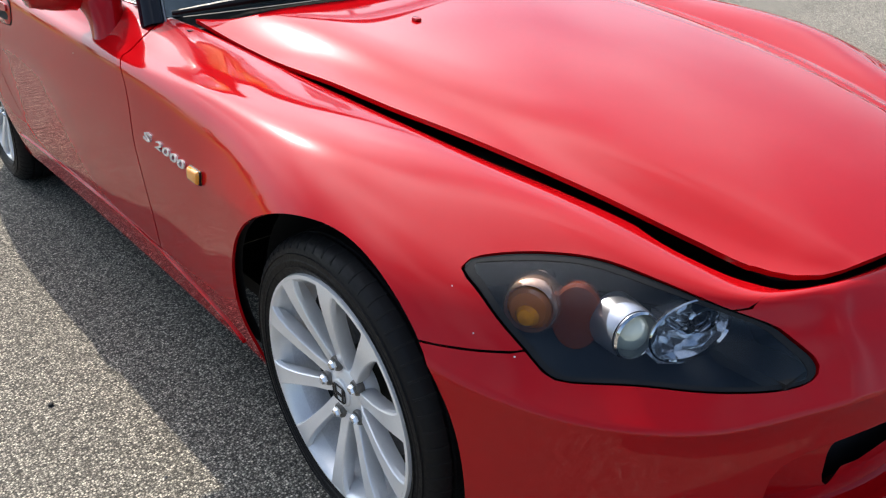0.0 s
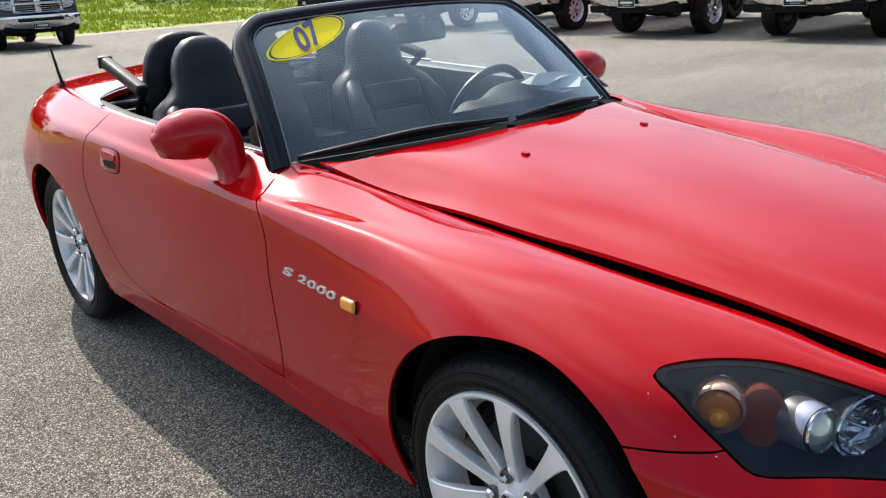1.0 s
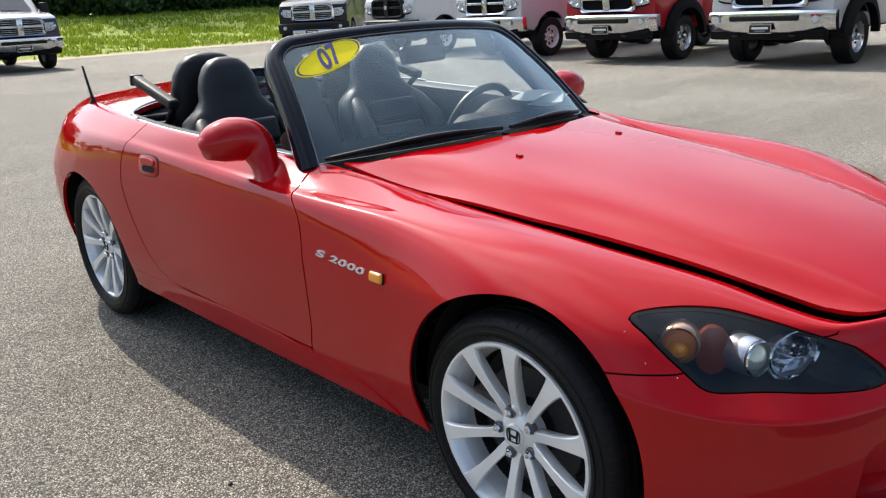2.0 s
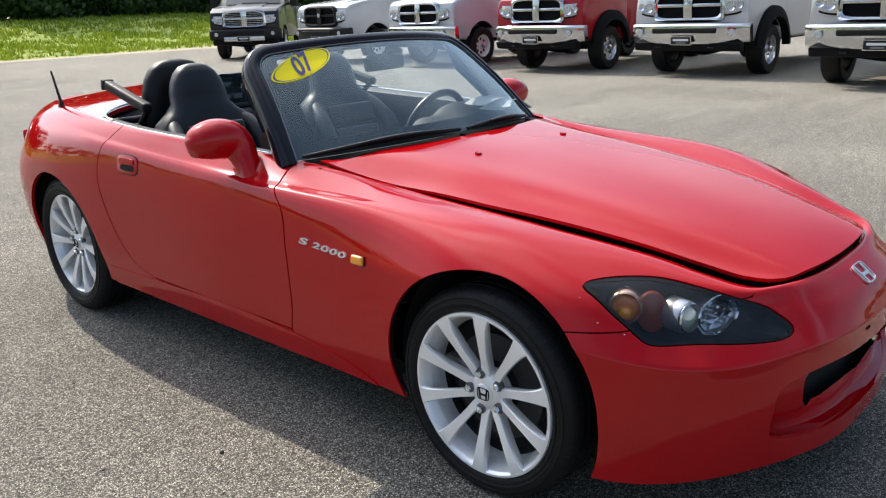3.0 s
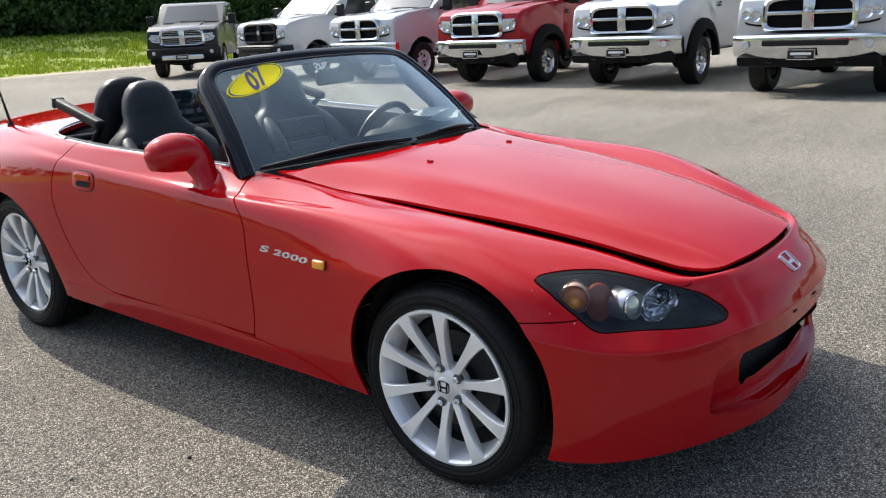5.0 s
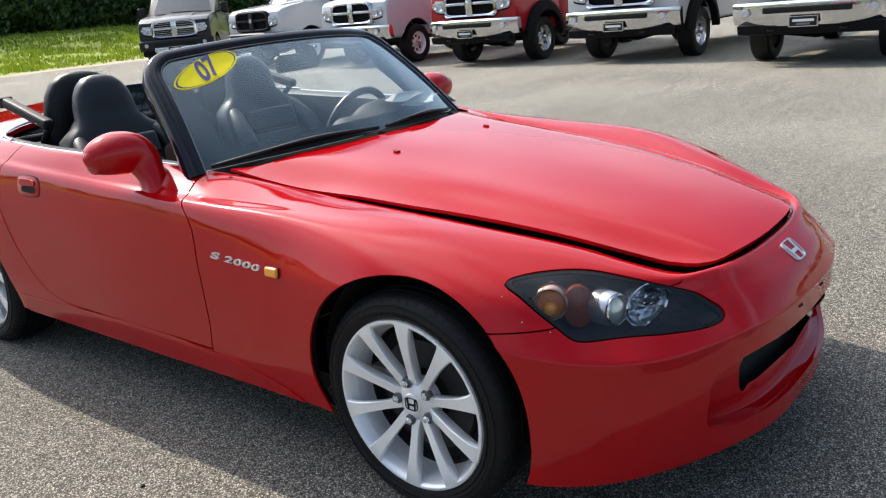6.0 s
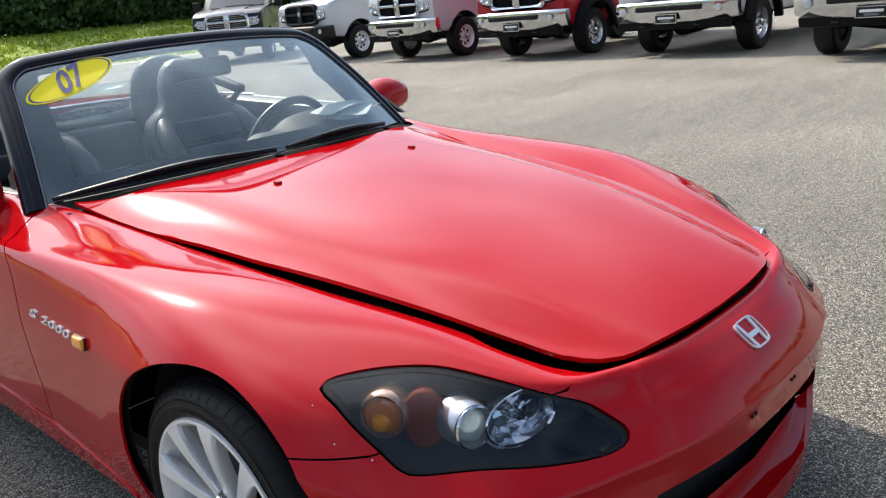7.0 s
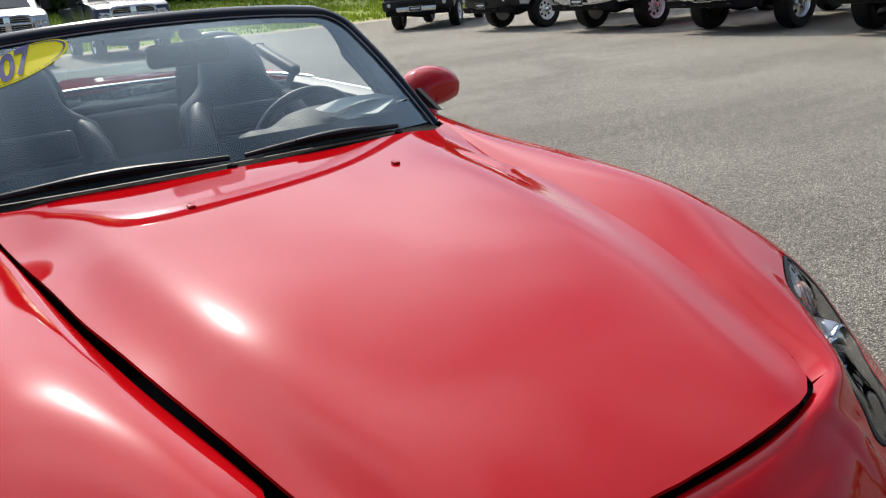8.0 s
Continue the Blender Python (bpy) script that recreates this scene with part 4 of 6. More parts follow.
# cowl and wipers
cow = []
for a in np.linspace(-.985, .985, 45):
    p = np.array(pane(a, 0.0))
    x = a * .64
    y = curve_through(HOOD_REAR, abs(x)) - .025
    edge_w = curve_through([(k[0], k[1]) for k in HOOD_EDGE], y)
    z = min(hood_at(max(-1, min(1, x / edge_w)), y)[2] - .013, p[2] - .012, .835)
    q = np.array((x, y, z))
    cow.append([q + np.array((0, -.03, -.03)), q, (q + p) / 2 + np.array((0, 0, -.006)), p - np.array((0, 0, .004)), p + np.array((0, .03, -.03))])
part("cowl", loft(cow, False, False), COWL, car, "black plastic cowl panel")
for tip, base in (((-.08, .30), (-.97, .02)), ((.72, .30), (-.02, .02))):
    wiper = new("wiper")
    wiper.parent = car
    wiper["label"] = "black wiper at rest"
    pts = []
    for t in np.linspace(0, 1, 15):
        a = base[0] + (tip[0] - base[0]) * t
        b = .004 + .026 * math.sin(math.pi * t) * (1 if base[0] < -.5 else .8)
        pts.append(np.array(pane(a, b)) + np.array(pane_normal(a, b)) * .012)
    part("blade", tube(pts, [.006 + .005 * math.sin(math.pi * min(1, i / 14)) for i in range(15)], 8), BLACK, wiper)
    arm = [np.array(p) + np.array((0, -.018 * (1 - i / 14), .008 - .003 * i / 14)) for i, p in enumerate(pts)][4:]
    part("arm", tube(arm, [.004 + .009 * math.sin(math.pi * min(1, (i + .4) / 8)) for i in range(len(arm))], 8, 0.7), BLACK, wiper)
    part("pivot", lathe([(-.02, .014), (.0, .012), (.004, .0005)], 16, "z"), COWL, wiper, at=Matrix.Translation(tuple(np.array(pane(tip[0], 0)) + np.array((0, -.02, -.002)))))
for sgn in (1, -1):
    wj = new("washer_jet", None)
    wj.parent = car
    part("jet_body", moved((lambda b: ([tuple(v.co) for v in b.verts], [tuple(v.index for v in f.verts) for f in b.faces]))(box(.017, .019, .009, .004)), pose(-sgn * .243, .463, .816, 7, 0, 0)), RED, wj, "small red washer jet")
    part("nozzle", lathe([(-.004, .004), (.001, .0035), (.002, .0005)], 10), DARK, wj, at=aimed((-sgn * .243, .4715, .8185), (0, 1, .5)))

# ---- door mirrors ----
def mirror(sgn):
    m = new("door_mirror")
    m.parent = car
    m["label"] = "red teardrop door mirror"
    cx, cy, cz = .812, 1.125, .892
    # one teardrop body that bends down into its foot: place, half height, depth ahead and behind
    keys = np.array([(.9175, 1.113, .870, .004, .004, .004), (.914, 1.114, .872, .022, .022, .018), (.902, 1.116, .875, .038, .042, .033), (.877, 1.120, .882, .053, .062, .042), (.840, 1.122, .888, .064, .076, .046),
                     (.800, 1.119, .889, .067, .078, .047), (.768, 1.112, .880, .066, .072, .047), (.751, 1.096, .860, .060, .060, .047), (.746, 1.070, .830, .048, .046, .046), (.748, 1.046, .800, .041, .041, .044),
                     (.754, 1.026, .771, .039, .041, .044), (.760, 1.011, .747, .041, .045, .046), (.763, 1.002, .734, .044, .050, .050)])
    knots = np.concatenate([[0], np.cumsum(np.linalg.norm(np.diff(keys[:, :3], axis=0), axis=1))])
    ts = np.concatenate([knots[0] + (knots[2] - knots[0]) * np.array((0, .08, .22, .4, .6, .8)), np.linspace(knots[2], knots[-1], 30)])
    body = np.array([_hermite(knots, keys, t) for t in ts])
    rings = []
    for i, (x, y, z, h, df, db) in enumerate(body):
        d = body[min(i + 1, len(body) - 1)][:3] - body[max(i - 1, 0)][:3]
        d[1] *= .3
        d /= np.linalg.norm(d)
        ey = np.array((0, 1.0, 0)) - d * d[1]
        ey /= np.linalg.norm(ey)
        eh = np.cross(ey, d)
        ring = []
        for j in range(32):
            a = 2 * math.pi * j / 32
            ca, sa = math.cos(a), math.sin(a)
            q = np.array((x, y, z)) + ey * (df * -abs(ca) ** .95 if ca < 0 else db * abs(ca) ** .6) + eh * (h * math.copysign(abs(sa) ** .88, sa))
            ring.append((-sgn * q[0], q[1], q[2]))
        rings.append(ring if sgn < 0 else ring[::-1])
    part("housing", loft(rings), RED, m, sharp=75)
    face = [(-sgn * (cx + .018 + .062 * math.cos(a)), cy + .046 + .02 * math.cos(a) * .3, cz - .004 + .046 * math.sin(a)) for a in np.linspace(0, 2 * math.pi, 33)[:-1]]
    part("mirror_glass", (face, [tuple(range(32))]), CHROME, m)
    part("gasket", lathe([(-.008, .050), (.006, .058), (.010, .054), (.012, .03)], 28, "z"), BLACK, m, at=Matrix.Translation((-sgn * .762, 1.005, .742)) @ Matrix.Rotation(radians(-sgn * 40), 4, "Y"))
    return m


mirror(1)
mirror(-1).matrix_local = Matrix.Translation((-.060, 0, 0))

# ---- belt mouldings, corner glass, handles ----
for sgn in (1, -1):
    us = [sgn * u_at(y) for y in np.linspace(.93, 2.12, 34)]
    rings = []
    for u in us:
        p, n = np.array(skin(u, 0.0)), np.array((-sgn, 0, 0))
        rings.append([p + np.array((dx * sgn, 0, dz)) for dx, dz in ((-.006, -.004), (-.009, .002), (-.006, .006), (.000, .007), (.007, .004), (.007, -.004))])
    part("belt_moulding", loft(rings), BRIGHT, car, "bright belt moulding")
    rings = []
    for u in us:
        p = np.array(skin(u, 0.0))
        rings.append([p + np.array((dx * sgn, 0, dz)) for dx, dz in ((.008, -.012), (.008, .005), (.028, .006), (.060, -.01), (.085, -.09), (.075, -.34), (.06, -.34))])
    part("door_card", loft(rings), BLACK, car, "black door trim")
    tri_y = [(.93, .838), (1.06, .846), (1.07, .880), (1.04, .900)]
    w0 = [(-sgn * (.680 - .10 * (z - .84)), y, z) for y, z in tri_y]
    part("corner_trim", loft([w0, [(x + sgn * .014, y, z) for x, y, z in w0]]), BLACK, car)
    hm = skin_pose(1.712, .748, sgn, 0.0)
    def plate(w, h, z0, z1, n=9):
        """A round-cornered plate."""
        ring = [(math.copysign(abs(math.cos(a)) ** .6, math.cos(a)) * w / 2, math.copysign(abs(math.sin(a)) ** .6, math.sin(a)) * h / 2) for a in np.linspace(0, 2 * math.pi, 41)[:-1]]
        return loft([[(x, y, z0) for x, y in ring], [(x, y, z1) for x, y in ring], [(x * .97, y * .94, z1 + .0015) for x, y in ring]])
    hd = part("door_handle", plate(.158, .080, -.004, .0004), DARK, car, "red flap door handle in a recess", at=hm)
    part("handle_plate", plate(.153, .075, -.004, .0016), RED, hd)
    # flat dark plate paints the shade of the red finger recess
    part("recess_shade", moved(plate(.100, .024, 0, .0006), pose(.002, -.012, .0022)), DARK, hd)
    part("handle_flap", moved(plate(.104, .026, 0, .0050), pose(.002, .013, .0025)), RED, hd)

# ---- cabin ----
cabin_floor = part("cabin_floor", box(1.53, 1.55, .03, at=(0, 1.50, .215)), DARK, car)
part("firewall", box(1.30, .03, .56, at=(0, .80, .52)), DARK, car)
part("rear_bulkhead", box(1.36, .03, .60, at=(0, 2.14, .54)), BLACK, car)
# dashboard with a hump over the dials
CREST = [(-.66, .812), (-.4, .810), (-.1, .808), (.02, .813), (.055, .828), (.085, .848), (.18, .858), (.225, .882), (.28, .893), (.36, .896), (.43, .889), (.49, .858), (.55, .836), (.66, .826)]
rows = []
for y, h in ((.70, -.09), (.72, -.045), (.80, -.034), (.90, -.020), (.98, -.008), (1.03, -.001), (1.052, .0), (1.07, -.004), (1.085, -.016), (1.09, -.06), (1.07, -.16), (1.02, -.30)):
    row = []
    for x in np.linspace(-.655, .655, 61):
        z = curve_through(CREST, x)
        lead = .15 * (abs(x) / .66) ** 2.2 * max(0, min(1, (1.05 - y) / .2))
        low = h * (1 + max(0, z - .81) * 9 * (1 if y < 1.06 else 0) * min(1, max(0, (y - .78) / .1)))
        row.append((x, y + lead, z * min(1, max(0, (y - .70) / .2)) + .815 * (1 - min(1, max(0, (y - .70) / .2))) + low if h > -.05 else .80 + h))
    rows.append(row)
part("dashboard", loft(rows, False, False), DASH, car, "black moulded dashboard with a dial hood")
# steering wheel
sw = new("steering_wheel")
sw.parent = car
sw.matrix_local = Matrix.Translation((.355, 1.225, .760)) @ pose(0, 0, 0, 110, 0, 0)
tv = []
for k in range(48):
    a = 2 * math.pi * k / 48
    for j in range(10):
        b = 2 * math.pi * j / 10
        r = .178 + .0155 * math.cos(b)
        tv.append((r * math.cos(a), r * math.sin(a), .0155 * math.sin(b)))
part("wheel_rim", (tv, [(k * 10 + j, ((k + 1) % 48) * 10 + j, ((k + 1) % 48) * 10 + (j + 1) % 10, k * 10 + (j + 1) % 10) for k in range(48) for j in range(10)]), LEATHER, sw)
part("wheel_boss", box(.12, .10, .05, .02, 3, at=(0, -.01, .0)), LEATHER, sw)
for dx in (-1, 1):
    part("wheel_spoke", box(.12, .03, .015, .006, 2, at=(dx * .105, .0, -.005)), BRIGHT, sw)


def seat(x):
    s = new("seat")
    s.parent = car
    s["label"] = "black leather sports seat with built-in headrest"
    s.matrix_local = Matrix.Translation((x, 0, 0))
    rings = []
    # backrest with headrest as one upholstered shell: (height, half width, depth, centre y)
    for z, w, d, y in ((.42, .20, .10, 1.74), (.46, .235, .14, 1.75), (.56, .250, .15, 1.79), (.68, .255, .15, 1.83), (.78, .250, .14, 1.87), (.85, .225, .125, 1.895), (.89, .165, .115, 1.91), (.925, .132, .105, 1.92), (.97, .126, .105, 1.93), (1.015, .114, .10, 1.935), (1.052, .092, .09, 1.94), (1.078, .062, .07, 1.945), (1.088, .025, .03, 1.945)):
        ring = []
        for k in range(28):
            a = 2 * math.pi * k / 28
            ca, sa = math.cos(a), math.sin(a)
            xx = w * math.copysign(abs(ca) ** .6, ca)
            yy = d / 2 * math.copysign(abs(sa) ** .6, sa)
            if sa < 0 and z < .88:
                yy += -.030 * max(0, (abs(xx) / w - .55)) / .45 + .012
            ring.append((xx, y + yy, z))
        rings.append(ring)
    part("backrest", loft(rings), LEATHER, s, sharp=60)
    # panels sewn between the side bolsters, seams left open between them
    lean = -20.0
    for z, h in ((.545, .125), (.677, .122), (.796, .100)):
        part("panel", box(.270, .044, h, .020, 4), LEATHER, s, at=pose(0, 1.74 + (z - .5) * .36 - .044, z, lean, 0, 0))
    for dx in (-1, 1):
        side = [(dx * w, y, z) for w, y, z in ((.190, 1.655, .46), (.202, 1.672, .54), (.208, 1.712, .66), (.200, 1.772, .76), (.178, 1.845, .830), (.140, 1.915, .870))]
        part("side_bolster", tube(side, [.030, .046, .048, .044, .036, .020], 12), LEATHER, s, sharp=70)
    part("cushion", box(.50, .52, .16, .055, 4, at=(0, 1.50, .40)), LEATHER, s)
    for dx in (-1, 1):
        part("bolster", box(.09, .48, .15, .04, 3, at=(dx * .215, 1.50, .455)), LEATHER, s)
    return s


for x in (-.375, .375):
    seat(x)
for x in (-.375, .375):
    rings = []
    for z, w, d in ((.70, .185, .10), (.86, .180, .11), (.95, .168, .11), (1.02, .150, .105), (1.065, .122, .095), (1.092, .085, .07), (1.104, .03, .03)):
        rings.append([(x + w * math.copysign(abs(math.cos(a)) ** .6, math.cos(a)), 2.095 + d / 2 * math.copysign(abs(math.sin(a)) ** .7, math.sin(a)), z) for a in np.linspace(0, 2 * math.pi, 29)[:-1]])
    part("roll_hoop", loft(rings), BLACK, car, "black padded roll hoop behind the seat", sharp=60)
# console, rear tray, wind deflector
part("console", box(.20, 1.0, .22, .03, 3, at=(0, 1.55, .42)), BLACK, car)
part("console_lid", box(.19, .30, .06, .025, 3, at=(0, 1.86, .66)), LEATHER, car)
part("console_back", box(.34, .12, .40, .03, 3, at=(0, 2.02, .66)), DASH, car)
defl = part("wind_deflector", box(.60, .006, .16, .002, at=(0, 2.10, .94)), GLASS, car, "clear wind deflector between the hoops")
for i in range(5):
    part("print_bar", box(.045, .001, .022, at=(-.13 + .065 * i, 2.095, .915)), FADED_PRINT, defl)
part("crossbar", tube([(x, 2.09, .865) for x in np.linspace(-.70, .70, 5)], .016, 10), BLACK, car)
# gear lever, inner mirror
part("gear_lever", lathe([(.56, .03), (.60, .012), (.66, .012), (.675, .022), (.70, .024), (.715, .012), (.718, .0005)], 20, "z"), BLACK, car, at=Matrix.Translation((0, 1.30, 0)))
im = part("inner_mirror", box(.235, .030, .064, .022, 3), BLACK, car, "black inner mirror", at=Matrix.Translation((.0, 1.150, 1.082)) @ pose(0, 0, 0, -6, 0, 8))
part("mirror_arm", tube([(.003, -.012, .005), (.003, -.03, .030), (.003, -.060, .045)], [.010, .009, .012], 10), BLACK, im)
foot = pane(.055, .83)
part("mirror_foot", lathe([(-.012, .022), (-.008, .030), (-.003, .031), (-.0025, .0005)], 24, "z"), BLACK, car, at=Matrix.Translation(tuple(foot)) @ Vector(pane_normal(.055, .83)).to_track_quat("Z", "Y").to_matrix().to_4x4())
# papers on the dash
for i, (dx, dy, rz) in enumerate(((0, 0, 24), (.03, .02, 38), (-.03, .03, 12))):
    pv = []
    for u in np.linspace(-.12, .12, 9):
        for w in np.linspace(-.05, .05, 5):
            pv.append((u, w, .006 * math.sin(u * 22 + i) + .004 * (w / .05) ** 2 + .005 * i))
    pf = [(r * 5 + c, r * 5 + c + 1, (r + 1) * 5 + c + 1, (r + 1) * 5 + c) for r in range(8) for c in range(4)]
    pp = part("paper", (pv, pf), PAPER, None, at=pose(.44 + dx, .93 + dy, .878 + .006 * i, 3, -3, rz))
    tagged(pp, "crumpled white paper sheet on the dashboard", "paper", group="papers on the dash")

# ---- rear deck, folded top, aerial ----
def deck_pt(a, b):
    y = 2.0 + b
    lo, hi = u_at(1.8), U_END
    for _ in range(22):
        i = (lo + hi) / 2
        lo, hi = (i, hi) if skin(i, 0.0)[1] < y else (lo, i)
    p = skin(i, 0.0)
    w = abs(p[0])
    return np.array((a * w, y, p[2] + .022 * (1 - a * a) * min(1, b / .5)))


def deck_n(a, b):
    e = .004
    a, b = max(-.99, min(.99, a)), min(b, 1.11)
    n = np.cross(deck_pt(a + e, b) - deck_pt(a - e, b), deck_pt(a, b + e) - deck_pt(a, max(b - e, 0)))
    return n / np.linalg.norm(n)


v, f, n = clipped(deck_pt, deck_n, np.linspace(-1, 1, 41), np.concatenate([np.linspace(0, 1.10, 40), (1.112, 1.122, 1.129, 1.1335)]), [lambda p, u, w: (abs(p[0] / .742) ** 2.6 + abs((p[1] - 1.9) / .50) ** 2.6) ** (1 / 2.6) - 1, lambda p, u, w: p[1] - 2.03], .02)
new("rear_deck", mesh_from("rear_deck", v, f, RED, normals=n)).parent = car
rim = []
for t in np.linspace(-1, 1, 49):
    ang = t * math.pi / 2 * .93
    x, y = .742 * math.copysign(abs(math.sin(ang)) ** (2 / 2.6), ang), 1.9 + .50 * abs(math.cos(ang)) ** (2 / 2.6)
    rim.append((x, y, float(np.interp(y, HULL[0][:, 1], HULL[0][:, 2])) + .018 * (1 - (x / .75) ** 2) + .006))
part("opening_trim", tube(rim, .0065, 8), BRIGHT, car, "bright trim round the opening")
part("top_well", box(1.34, .46, .05, at=(0, 2.28, .70)), DARK, car)
top = new("folded_soft_top")
top.parent = car
top["label"] = "black soft top folded into its well"
rnd = random.Random(8)
for k in range(4):
    rings = []
    for x in np.linspace(-.60, .60, 31):
        r = .045 * (1 - .55 * (abs(x) / .62) ** 4)
        c = (x, 2.20 + .062 * k + .012 * math.sin(5 * x + k), .80 + .020 * k + .012 * math.sin(9 * x + 2 * k))
        rings.append([(c[0], c[1] + r * 1.1 * math.cos(a), c[2] + r * math.sin(a) + .004 * math.sin(3 * a + x * 30)) for a in np.linspace(0, 2 * math.pi, 13)[:-1]])
    part("fold", loft(rings), CLOTH, top, sharp=70)
for sgn in (1, -1):
    p, q = Vector((-sgn * .615, 2.255, 1.010)), Vector((-sgn * .625, 1.90, .925))
    d = (q - p)
    m = Matrix.Translation((p + q) / 2) @ d.to_track_quat("Y", "Z").to_matrix().to_4x4()
    part("roof_rail", box(.044, d.length, .040, .016, 4), RUBBER, top, "black folded roof rail", at=m)
    part("rail_end", box(.050, .02, .044, .004, 2), BLACK, top, at=Matrix.Translation(p) @ m.to_3x3().to_4x4())
    part("hinge_arm", tube([(-sgn * .62, 1.92, .92), (-sgn * .61, 2.02, .84), (-sgn * .57, 2.18, .79)], .014, 8), BLACK, top)
    part("latch_hook", tube([(-sgn * .50, 2.15, .90), (-sgn * .49, 2.16, .955), (-sgn * .475, 2.18, .975), (-sgn * .47, 2.13, .965)], [.016, .012, .008, .006], 8), BLACK, top)
aer = new("aerial")
aer.parent = car
part("aerial_base", lathe([(-.01, .020), (.008, .017), (.02, .010), (.024, .0085)], 20, "z"), BLACK, aer, at=Matrix.Translation((-.683, 2.592, .900)))
part("mast", tube([(-.683, 2.592, .915), (-.686, 2.604, .96), (-.692, 2.629, 1.063)], [.0075, .006, .0042], 10), BLACK, aer)
# rear lamps, tail
for sgn in (1, -1):
    part("rear_lamp", box(.10, .03, .10, .02, 3, at=(0, 0, 0)), RED, car, "red rear lamp", at=Matrix.Translation((-sgn * .60, 3.20, .70)))
part("underbody", box(1.30, 3.6, .04, at=(0, 1.3, .20)), DARK, car)

# ---- the row of pickup trucks ----
def slab(profile, half, taper=1.0, bevel=0.04, segs=3):
    """A side profile of (x, z) points drawn out to both sides, its long edges rounded."""
    bm = bmesh.new()
    a = [bm.verts.new((x, -half, z)) for x, z in profile]
    b = [bm.verts.new((x, half, z)) for x, z in profile]
    f1, f2 = bm.faces.new(a), bm.faces.new(list(reversed(b)))
    n = len(profile)
    for i in range(n):
        j = (i + 1) % n
        bm.faces.new((a[j], a[i], b[i], b[j]))
    edges = [e for f in (f1, f2) for e in f.edges]
    if bevel:
        bmesh.ops.bevel(bm, geom=edges, offset=bevel, segments=segs, profile=0.5, affect="EDGES")
    return bm


def arc(cx, cz, r, a0, a1, n):
    return [(cx + r * math.cos(a), cz + r * math.sin(a)) for a in np.linspace(radians(a0), radians(a1), n)]


TRUCK_CHROME = material("truck_chrome", (0.60, 0.62, 0.66), rough=0.08, metal=1.0)
TRUCK_GLASS = material("tinted_glass", (0.02, 0.028, 0.035), rough=0.04, coat=0.4)
LAMP_CLEAR = material("truck_lamp", (0.52, 0.54, 0.56), rough=0.18, metal=0.25, coat=1.0, vary=0.3, vary_scale=14)
HEX = material("grille_black", (0.003, 0.003, 0.004), rough=0.7, bump=0.6, bump_scale=60, spec=0.1)
GREY_PLASTIC = material("grey_plastic", (0.006, 0.006, 0.007), rough=0.75, spec=0.15, bump=0.2, bump_scale=300, vary=0.15)


def truck_wheel(steel):
    w = new("wheel")
    part("tyre", lathe([(.13, .24), (.145, .30), (.14, .37), (.115, .40), (.06, .408), (-.06, .408), (-.115, .40), (-.14, .37), (-.145, .30), (-.13, .24)], 44), RUBBER, w, "black truck tyre")
    part("rim", lathe([(.10, .245), (-.11, .248), (-.125, .238), (-.10, .215), (-.05, .20), (-.045, .09), (-.085, .075), (-.10, .06), (-.105, .0005)], 40), BRIGHT if steel else ALLOY, w, "polished rim" if steel else "silver rim")
    for k in range(5 if steel else 8):
        a = 2 * math.pi * k / (5 if steel else 8)
        part("hand_hole", lathe([(-.051, .032), (-.054, .030), (-.054, .0005)], 14), DARK, w, at=Matrix.Translation((0, .145 * math.cos(a), .145 * math.sin(a))))
    part("hub_cap", lathe([(-.10, .07), (-.135, .062), (-.15, .04), (-.152, .0005)], 24), TRUCK_CHROME, w)
    return w


